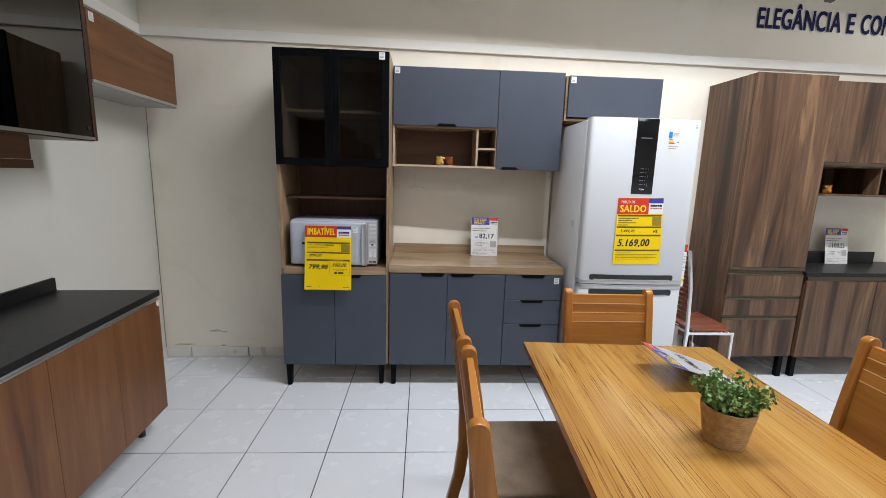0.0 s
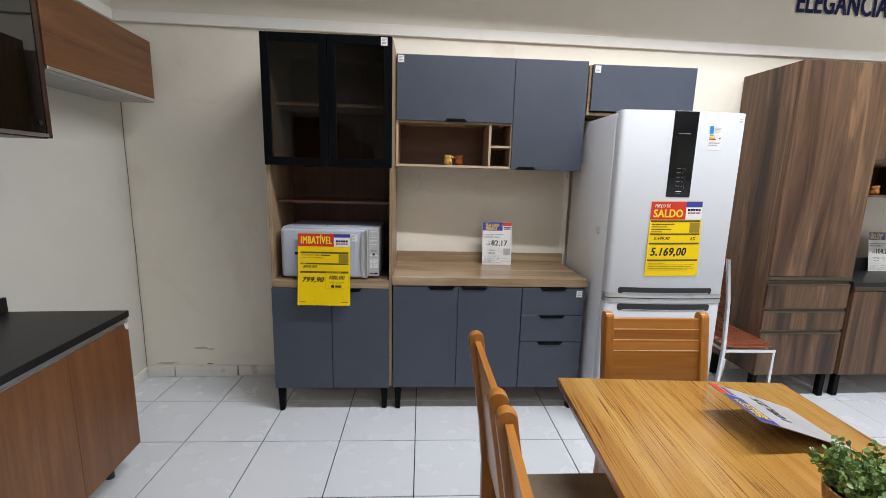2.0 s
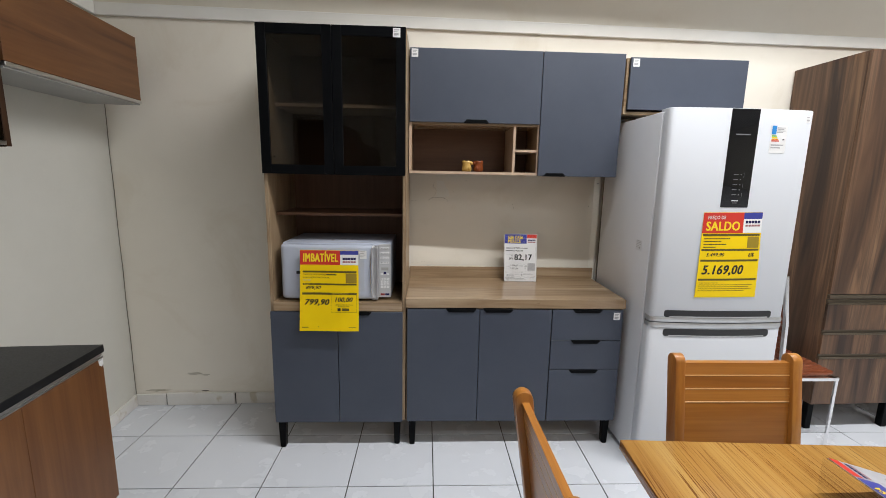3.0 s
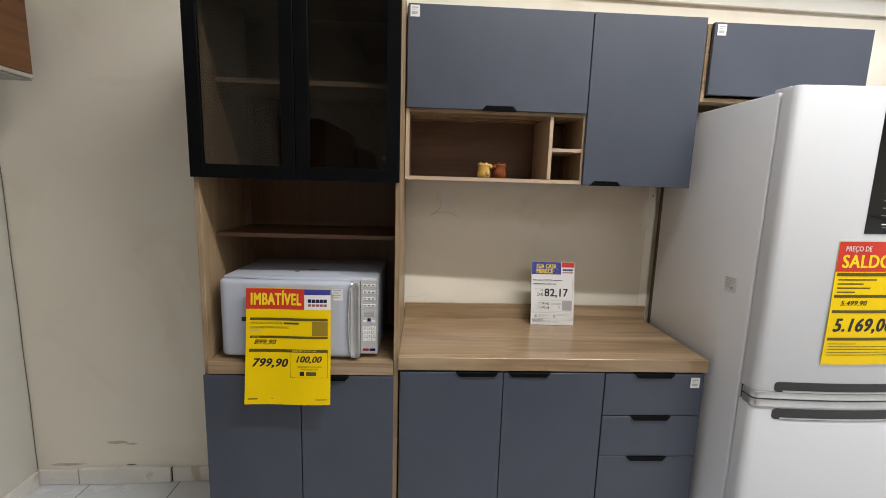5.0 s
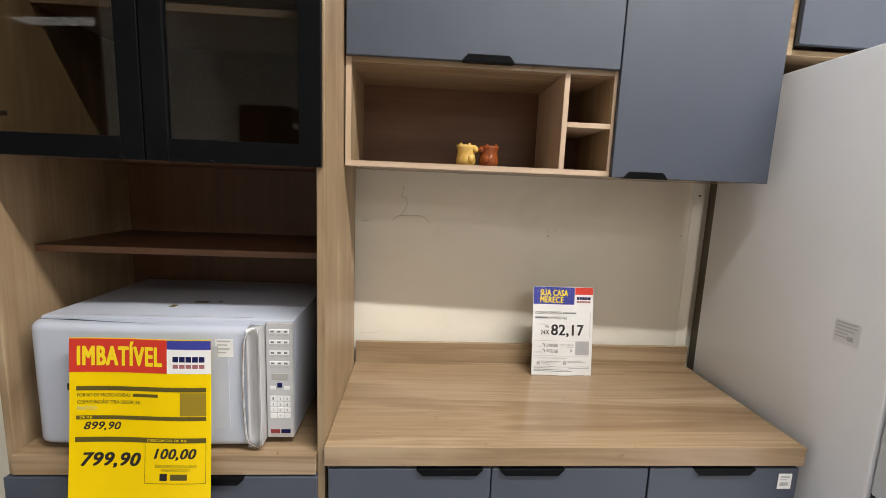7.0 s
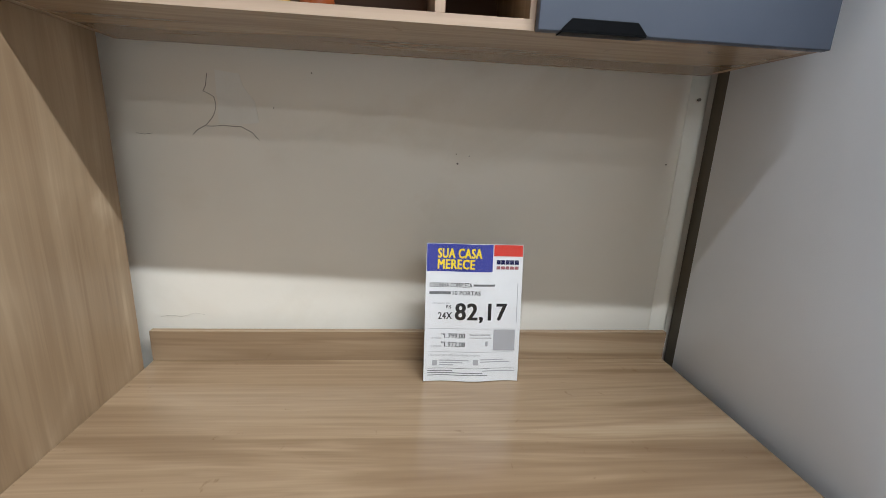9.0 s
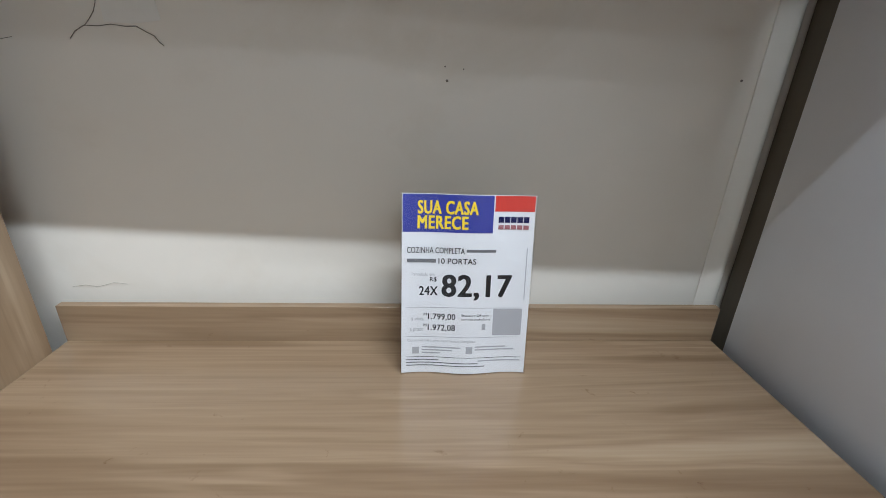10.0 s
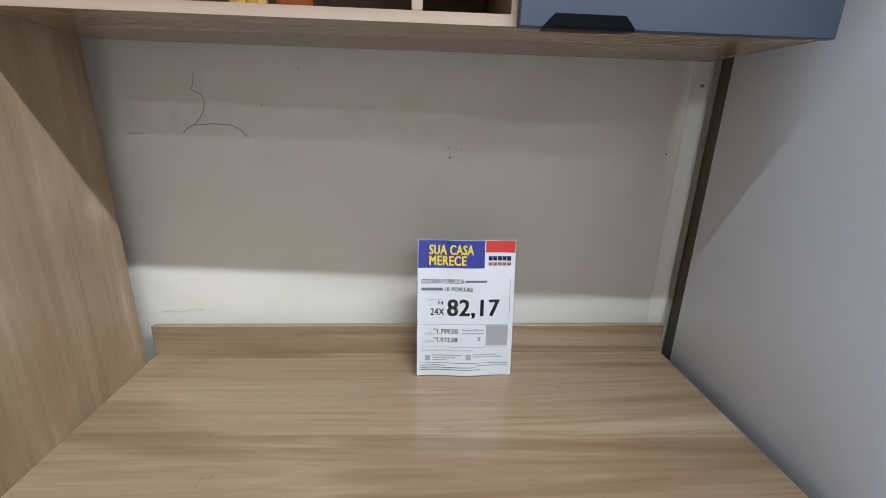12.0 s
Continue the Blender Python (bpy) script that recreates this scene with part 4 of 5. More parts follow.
def fridge_sign():
    W, H = 0.292, 0.425
    s = thing("price_sign", "yellow and red price card taped to the refrigerator", "price sign", (1.60, 2.55, 0.95))

    def surf(u, v, lift):
        x = 1.446 + u + 0.02 * (1 - v / H) * (u / W)
        return (x, bow(x) - 0.004 - 0.002 * math.sin(5 * v / H) - lift, 0.960 + v + 0.006 * u / W)
    part("card", sheet_mesh(surf, W, H, 0.0009), yellow, s, "yellow printed card")
    g = 0.0007
    rows = [("red_panel", None, 0.0, 0.324, 0.198, H - 0.001, red_ink, g), ("blue_panel", None, 0.198, 0.392, W, H - 0.001, blue_ink, g), ("white_panel", None, 0.198, 0.324, W, 0.392, paper, g),
            ("headline", "PREÇO DE", 0.022, 0.388, 0.108, 0.409, paper, 2 * g, 0.015), ("headline", "SALDO", 0.016, 0.336, 0.182, 0.381, yellow_ink, 2 * g, 0.035)]
    rows += brand_block(0.208, 0.352, 0.284, 0.384)
    rows += [("rule", None, 0.006, 0.309, 0.286, 0.320, brown_ink, g), ("rule", None, 0.006, 0.236, 0.286, 0.246, brown_ink, g), ("rule", None, 0.006, 0.183, 0.286, 0.193, brown_ink, g), ("rule", None, 0.006, 0.087, 0.286, 0.097, brown_ink, g)]
    rows = bars(rows, 0.012, 0.299, (0.128, 0.085, 0.11, 0.06), 0.0045, 0.0095, brown_ink, g)
    rows += [("code_panel", None, 0.226, 0.250, 0.284, 0.306, olive_ink, g), ("old_price", "5.499,90", 0.030, 0.206, 0.118, 0.226, black_ink, g, 0.02, 0.25), ("discount", "6%", 0.236, 0.206, 0.266, 0.226, black_ink, g, 0.02, 0.25),
             ("price", "5.169,00", 0.018, 0.111, 0.218, 0.165, black_ink, g, 0.035, 0.2)]
    rows = bars(rows, 0.012, 0.076, (0.09, 0.258, 0.24, 0.256, 0.22), 0.002, 0.008, brown_ink, g)
    print_on(s, surf, rows)


def counter_sign(x0, y0, z0, lean, price, label, turn=0.0, group="", left_cut=0.0):
    """An A4 price sheet in a clear sleeve, leaning back on the worktop."""
    W, H = 0.208, 0.297
    s = thing("price_sign", label, "price sign", (0, 0, 0))

    def surf(u, v, lift):
        return (u, 0.004 * math.sin(9 * u / W) * (0.25 + 0.75 * abs(2 * v / H - 0.9)) - lift, v)
    part("sheet", sheet_mesh(surf, W, H, 0.0006, 20, 12), paper, s, "printed white sheet")
    sl = part("sleeve", sheet_mesh(surf, W, H, 0.003, 20, 12, 0.0022, 0.0015), clear, s, "clear plastic sleeve")
    sl.visible_shadow = False
    g = 0.0004
    rows = [("blue_panel", None, 0.001, 0.238, 0.142, 0.296, blue_ink, g), ("red_panel", None, 0.144, 0.272, 0.207, 0.296, red_ink, g),
            ("headline", "SUA CASA", 0.024, 0.266, 0.118, 0.287, yellow_ink, 2 * g, 0.04), ("headline", "MERECE", 0.024, 0.243, 0.103, 0.264, yellow_ink, 2 * g, 0.04)]
    rows += brand_block(0.150, 0.242, 0.200, 0.264)
    rows += [("words", "COZINHA COMPLETA", 0.008, 0.2045, 0.099, 0.2142, black_ink, g, 0.012), ("text_bar", None, 0.102, 0.2073, 0.149, 0.2117, dim_ink, g), ("text_bar", None, 0.008, 0.1895, 0.054, 0.1955, dim_ink, g),
             ("words", "10 PORTAS", 0.058, 0.188, 0.118, 0.197, black_ink, g, 0.012), ("words", "Parcelado em", 0.016, 0.168, 0.052, 0.173, grey_ink, g), ("words", "R$", 0.045, 0.158, 0.056, 0.166, black_ink, g, 0.01),
             ("words", "24X", 0.028, 0.136, 0.058, 0.151, black_ink, g, 0.02), ("price", price, 0.064, 0.128, 0.178, 0.171, black_ink, g, 0.03),
             ("rule", None, 0.008, 0.115, 0.196, 0.1158, grey_ink, g), ("rule", None, 0.008, 0.064, 0.196, 0.0648, grey_ink, g), ("rule", None, 0.008, 0.028, 0.200, 0.0288, black_ink, g),
             ("words", "R$", 0.036, 0.101, 0.042, 0.106, black_ink, g), ("sum", "1.799,00", 0.043, 0.093, 0.088, 0.105, black_ink, g, 0.012), ("words", "à vista", 0.016, 0.0925, 0.036, 0.098, grey_ink, g),
             ("words", "R$", 0.036, 0.082, 0.042, 0.087, black_ink, g), ("sum", "1.972,08", 0.043, 0.074, 0.088, 0.086, black_ink, g, 0.012), ("words", "a prazo", 0.014, 0.0725, 0.036, 0.079, grey_ink, g),
             ("code_panel", None, 0.150, 0.068, 0.198, 0.114, grey_ink, g), ("words", "Escaneie o QR code", 0.098, 0.100, 0.143, 0.105, black_ink, g), ("words", "com seu smartphone", 0.098, 0.093, 0.145, 0.098, black_ink, g),
             ("phone_icon", None, 0.132, 0.078, 0.138, 0.088, grey_ink, g), ("words", "Opcionais para uma experiência completa", 0.010, 0.054, 0.122, 0.0605, grey_ink, g),
             ("icon", None, 0.018, 0.034, 0.029, 0.046, grey_ink, g), ("icon", None, 0.107, 0.036, 0.118, 0.048, grey_ink, g)]
    rows = bars(rows, 0.034, 0.047, (0.064, 0.05, 0.03), 0.0022, 0.0028, grey_ink, g)
    rows = bars(rows, 0.122, 0.049, (0.052, 0.066), 0.0022, 0.0028, grey_ink, g)
    rows = bars(rows, 0.008, 0.024, (0.054, 0.120, 0.132), 0.0016, 0.0034, dim_ink, g)
    rows = bars(rows, 0.128, 0.024, (0.072,), 0.0022, 0.003, grey_ink, g)
    rows += [("side_bar", None, 0.1985, 0.13, 0.2, 0.215, grey_ink, g)]
    print_on(s, surf, rows)
    s.matrix_basis = pose(x0, y0, z0, -lean, 0, turn) @ Matrix.Diagonal((0.995, 1.0, 1.010, 1.0))
    return s


microwave_sign()
fridge_sign()
counter_sign(0.6000, 3.170, 0.8850, 8.7, "82,17", "white price sheet in a clear sleeve on the oak worktop", -0.5)


# ---------------------------------------------------------------- microwave oven
def oven_door(x0, x1, y_front, y_back, z0, z1):
    """A thick bulging door with a rounded hinge end and softly rolled upper and lower rims."""
    def outline(inset):
        r, pts = 0.034, []
        for k in range(7):
            a = math.pi / 2 * k / 6
            pts.append((x0 + inset * 0.5 + r - r * math.cos(a), y_front + 0.007 + inset + r * 0.8 - r * 0.8 * math.sin(a)))
        for k in range(1, 11):
            u = k / 10
            pts.append((x0 + r + (x1 - x0 - r) * u, y_front + 0.007 + inset - 0.007 * math.sin(math.pi * (0.15 + 0.7 * u)) * min(1.0, 4 * u)))
        return pts + [(x1, y_back), (x0 + inset * 0.5, y_back)]
    bm, rings, r = bmesh.new(), [], 0.016
    steps = [math.pi / 2 * k / 5 for k in range(6)]
    levels = [(z0 + r - r * math.cos(a), r * (1 - math.sin(a))) for a in steps] + [(z1 - r + r * math.sin(a), r * (1 - math.cos(a))) for a in steps]
    for z, inset in levels:
        rings.append([bm.verts.new((x, y, z)) for x, y in outline(inset)])
    for p, q in zip(rings, rings[1:]):
        for i in range(len(p)):
            j = (i + 1) % len(p)
            bm.faces.new((p[i], p[j], q[j], q[i]))
    bm.faces.new(rings[0])
    bm.faces.new(rings[-1][::-1])
    return bm


def upright_tube(points, r, n=10):
    """One smooth tube through points that climb steadily."""
    bm = bmesh.new()
    rings = [[bm.verts.new((x + r * math.cos(2 * math.pi * i / n), y + r * math.sin(2 * math.pi * i / n), z)) for i in range(n)] for x, y, z in points]
    for p, q in zip(rings, rings[1:]):
        for i in range(n):
            bm.faces.new((p[i], p[(i + 1) % n], q[(i + 1) % n], q[i]))
    bm.faces.new(rings[0])
    bm.faces.new(rings[-1][::-1])
    return bm


def scoop(x0, x1, y, z0, z1):
    """An upright hollow grip: deep in the middle, rising to both sides and at both ends."""
    bm, rows = bmesh.new(), []
    for k in range(15):
        v = k / 14
        ends = 1 - abs(2 * v - 1) ** 8
        rows.append([bm.verts.new((x0 + (x1 - x0) * i / 8, y + 0.020 * ends * math.sin(math.pi * i / 8) ** 0.7, z0 + (z1 - z0) * v)) for i in range(9)])
        rows[-1] += [bm.verts.new((x1, y + 0.034, z0 + (z1 - z0) * v)), bm.verts.new((x0, y + 0.034, z0 + (z1 - z0) * v))]
    for p, q in zip(rows, rows[1:]):
        for i in range(11):
            bm.faces.new((p[i], p[(i + 1) % 11], q[(i + 1) % 11], q[i]))
    bm.faces.new(rows[0])
    bm.faces.new(rows[-1][::-1])
    return bm


def microwave():
    x0, x1, yf, yb, z0, z1 = -0.669, -0.086, 2.830, 3.220, 0.8592, 1.172
    t = thing("microwave_oven", "white microwave oven with chrome handle in the niche", "microwave oven", (x0, yf, z0))
    part("case", box(x0 + 0.006, x1, yf, yb, z0 + 0.014, z1, 0.006, 2), oven_white, t)
    part("top_seam", box(x0 + 0.03, x1 - 0.10, yf + 0.012, yf + 0.014, z1 + 0.0001, z1 + 0.0008, 0), grey_under, t, "thin grey seam")
    fy, dx1 = yf - 0.042, -0.184
    d = part("door", oven_door(x0, dx1, fy, yf - 0.001, z0 + 0.010, z1 - 0.008), oven_white, t)
    pane_xs = [-0.535 + 0.310 * i / 12 for i in range(13)]
    face = lambda x: fy + 0.007 - 0.007 * math.sin(math.pi * (0.15 + 0.7 * (x - x0 - 0.034) / (dx1 - x0 - 0.034)))
    part("door_window", prism([(x, face(x) - 0.0008) for x in pane_xs] + [(x, face(x) + 0.003) for x in reversed(pane_xs)], "z", z0 + 0.055, z1 - 0.052), oven_window, d, "pale grey mirrored window")
    part("brand_plate", box(-0.583, -0.563, face(-0.6) - 0.002, face(-0.6) + 0.006, z0 + 0.150, z0 + 0.166, 0.0005), black_ink, d, "small dark maker's plate")
    part("handle_channel", scoop(dx1 + 0.001, -0.1555, fy - 0.002, z0 + 0.012, z1 - 0.010), silver_panel, d, "scooped silver pull", smooth=True)
    rim = []
    for k in range(25):
        v = k / 24
        edge = abs(2 * v - 1)
        rim.append((dx1 - 0.001 - 0.006 * math.sin(math.pi * v) + 0.024 * max(0.0, (edge - 0.86) / 0.14) ** 2, fy - 0.003 + 0.004 * edge ** 6, z0 + 0.011 + (z1 - z0 - 0.020) * v))
    part("door_handle", upright_tube(rim, 0.0032), chrome, d, "curved chrome edge of the pull", smooth=True)
    part("handle_side", box(-0.1552, -0.1525, fy + 0.001, yf - 0.001, z0 + 0.013, z1 - 0.010, 0.001), silver_panel, d, "silver side of the pull")
    c = part("control_panel", box(-0.151, x1 - 0.001, yf - 0.010, yf - 0.0005, z0 + 0.016, z1 - 0.004, 0.002), silver_panel, t, "silver grey control panel")
    py = yf - 0.010
    tall = lambda u, v, lift: (u, py - 0.0014 - lift, v)
    for row in range(4):
        z = z1 - 0.030 - 0.0265 * row
        part("button_strip", box(-0.142, -0.096, py - 0.0014, py + 0.001, z, z + 0.0105, 0.0006), paper, c)
        marks = [("icon", None, -0.1385 + 0.0155 * k, z + 0.003, -0.1305 + 0.0155 * k, z + 0.0075, dim_ink, 0.0003) for k in range(3)]
        marks += [("caption", None, -0.140 + 0.0155 * k, z - 0.0055, -0.130 + 0.0155 * k, z - 0.004, grey_ink, -0.0011) for k in range(3)]
        print_on(c, tall, marks)
    part("screen", box(-0.138, -0.100, py - 0.0012, py + 0.001, z1 - 0.146, z1 - 0.130, 0.0004), grey_under, c)
    part("button", box(-0.125, -0.113, py - 0.0018, py + 0.001, z1 - 0.166, z1 - 0.154, 0.001), navy_ink, c)
    for a in (-0.142, -0.109):
        part("button", box(a, a + 0.013, py - 0.0012, py + 0.001, z1 - 0.171, z1 - 0.162, 0.0004), paper, c)
    for row, line in enumerate(("123", "456", "789", "*0*")):
        for k, digit in enumerate(line):
            a, z = -0.142 + 0.0165 * k, z1 - 0.200 - 0.0150 * row
            part("button", box(a, a + 0.0145, py - 0.0012, py + 0.001, z, z + 0.0125, 0.0004), paper, c)
            if digit != "*":
                print_on(c, tall, [("digit", digit, a + 0.0055, z + 0.003, a + 0.0090, z + 0.0095, dim_ink, 0.0003)])
    part("button", box(-0.142, -0.120, py - 0.0012, py + 0.001, z0 + 0.028, z0 + 0.038, 0.0004), dark_red, c)
    part("button", box(-0.117, -0.095, py - 0.0012, py + 0.001, z0 + 0.028, z0 + 0.038, 0.0004), navy_ink, c)
    for a, b, e, f in ((-0.384, -0.349, 2.96, 2.975), (-0.324, -0.314, 2.965, 2.975), (-0.424, -0.409, 2.915, 2.935)):
        part("tape_residue", box(a, b, e, f, z1 + 0.0001, z1 + 0.0012, 0.0004), brown_ink, t, "scrap of brown tape")
    for x in (x0 + 0.05, x1 - 0.05):
        for y in (yf + 0.05, yb - 0.05):
            part("foot", rod((x, y, z0), (x, y, z0 + 0.016), 0.013, 10), pocket, t)


microwave()


# ---------------------------------------------------------------- units along the left wall (built square, then turned with the wall)
LEFT = pose(-1.80, 3.2034, 0, 0, 0, LEFT_TURN)


def left_units():
    yE, yN = -0.985, -2.60
    t = thing("base_cabinet", "red-brown wood base cabinet with aluminium grip rail", "cabinet")
    part("body", box(0.03, 0.500, yN, yE - 0.004, 0.146, 0.798, 0.001), red_z, t)
    for a, b in ((-1.367, -0.988), (-1.749, -1.3688), (-2.131, -1.7508), (-2.512, -2.1328)):
        part("door", box(0.501, 0.519, a, b, 0.146, 0.777, 0.0012), red_z, t)
    part("grip_rail", boards((0.500, 0.523, yN, yE - 0.003, 0.778, 0.785, 0.001), (0.500, 0.517, yN, yE - 0.003, 0.785, 0.7995, 0.001)), alu, t, "aluminium grip rail")
    for y in (yE - 0.06, -1.8, yN + 0.06):
        for x in (0.40, 0.08):
            part("leg", rod((x, y, 0.0), (x, y, 0.147), 0.018, 12), pocket, t, "dark adjustable foot")
    t.matrix_basis = LEFT
    w = thing("worktop", "black stone-look worktop with upstand", "worktop")
    part("top", box(0.002, 0.527, yN, yE, 0.8005, 0.832, 0.002), black_top, w)
    part("upstand", box(0.002, 0.020, yN, yE, 0.8322, 0.900, 0.002), black_top, w)
    w.matrix_basis = LEFT
    s = thing("stock_label", "torn white stock label on the cabinet corner", "label")
    part("paper", prism([(-1.018, 0.783), (-0.992, 0.788), (-0.990, 0.752), (-0.999, 0.742), (-1.012, 0.752)], "x", 0.5195, 0.5206), paper, s)
    part("text_bar", prism([(-1.010, 0.775), (-0.997, 0.777), (-0.997, 0.770), (-1.010, 0.768)], "x", 0.5207, 0.5212), grey_ink, s)
    s.matrix_basis = LEFT

    u = thing("wall_cabinet", "red-brown wood wall cabinet with grey underside", "wall cabinet")
    part("body", box(0.004, 0.268, -0.950, -0.112, 1.907, 2.250, 0.001), red_y, u)
    part("flap_door", box(0.2685, 0.286, -0.953, -0.110, 1.921, 2.253, 0.0012), red_y, u)
    part("underside", box(0.002, 0.280, -0.952, -0.111, 1.895, 1.9065, 0.001), grey_under, u, "grey laminate underside")
    part("grip_rail", box(0.2685, 0.290, -0.953, -0.110, 1.903, 1.919, 0.002), alu, u, "aluminium grip rail")
    u.matrix_basis = LEFT
    s = thing("stock_label", "small white stock label with grey print", "label", group="stock labels")
    part("paper", box(0.2862, 0.2872, -0.938, -0.902, 2.198, 2.240, 0), paper, s)
    for k in range(4):
        part("text_bar", box(0.2873, 0.2877, -0.932, -0.908 - 0.004 * (k % 2), 2.206 + 0.008 * k, 2.209 + 0.008 * k, 0), grey_ink, s)
    s.matrix_basis = LEFT

    g = thing("wall_cabinet", "dark glass-fronted wall cabinet with brown wood frame", "wall cabinet")
    a, b, z0, z1 = -1.80, -0.998, 1.608, 2.37
    panels(g, dark_z,
           ("side_panel", 0.003, 0.290, b - 0.018, b, z0, z1, 0.001),
           ("side_panel", 0.003, 0.290, a, a + 0.018, z0, z1, 0.001),
           ("bottom_panel", 0.003, 0.290, a + 0.018, b - 0.018, z0, z0 + 0.018, 0.001),
           ("top_panel", 0.003, 0.290, a + 0.018, b - 0.018, z1 - 0.018, z1, 0.001),
           ("back_panel", 0.003, 0.010, a + 0.018, b - 0.018, z0 + 0.018, z1 - 0.018, 0))
    d = part("glass_door", boards((0.291, 0.309, b - 0.024, b - 0.001, z0 + 0.002, z1 - 0.002, 0.001), (0.291, 0.309, a + 0.001, a + 0.024, z0 + 0.002, z1 - 0.002, 0.001),
                                  (0.291, 0.309, a + 0.024, b - 0.024, z1 - 0.024, z1 - 0.002, 0.001)), dark_z, g, "wood door frame")
    part("pane", box(0.300, 0.305, a + 0.020, b - 0.020, z0 + 0.016, z1 - 0.020, 0), dark_glass, d, "dark tinted glass pane")
    part("grip_rail", box(0.291, 0.312, a + 0.024, b - 0.024, z0 + 0.006, z0 + 0.020, 0.001), alu, d, "aluminium grip rail")
    part("lock", rod((0.3052, b - 0.055, z0 + 0.062), (0.309, b - 0.055, z0 + 0.062), 0.010, 14), pocket, d, "small round black catch")
    g.matrix_basis = LEFT
    n = thing("wall_shelf", "dark red-brown wood shelf box under the glass cabinet", "shelf")
    part("board", box(0.003, 0.285, -2.2, -1.385, 1.508, 1.6065, 0.001), dark_y, n)
    part("lower_board", box(0.003, 0.289, -2.2, -1.383, 1.470, 1.506, 0.001), dark_y, n)
    n.matrix_basis = LEFT


left_units()


def wardrobe(y0, y1, height):
    """A dark wardrobe against the side wall; shows as a mirror image in the glass doors."""
    t = thing("wardrobe", "tall dark brown wardrobe against the side wall", "wardrobe", group="wardrobes along the side wall")
    part("body", box(0.02, 0.50, y0, y1, 0.06, height, 0.002), dark_z, t)
    n = 3
    for k in range(n):
        a, b = y0 + (y1 - y0) * k / n, y0 + (y1 - y0) * (k + 1) / n
        d = part("door", box(0.5005, 0.519, a + 0.002, b - 0.002, 0.07, height - 0.02, 0.0015), dark_z, t)
        part("handle", box(0.5195, 0.535, b - 0.05, b - 0.038, 0.95, 1.25, 0.003), alu, d, "upright silver handle")
    part("plinth", box(0.03, 0.46, y0 + 0.01, y1 - 0.01, 0.0, 0.0595, 0.001), pocket, t)
    t.matrix_basis = LEFT


wardrobe(-5.10, -3.75, 2.20)
wardrobe(-6.75, -5.25, 2.05)

# ---------------------------------------------------------------- walnut units beyond the refrigerator
RIGHT = pose(2.478, back(2.478) - 0.004, 0, 0, 0, BACK_TURN)


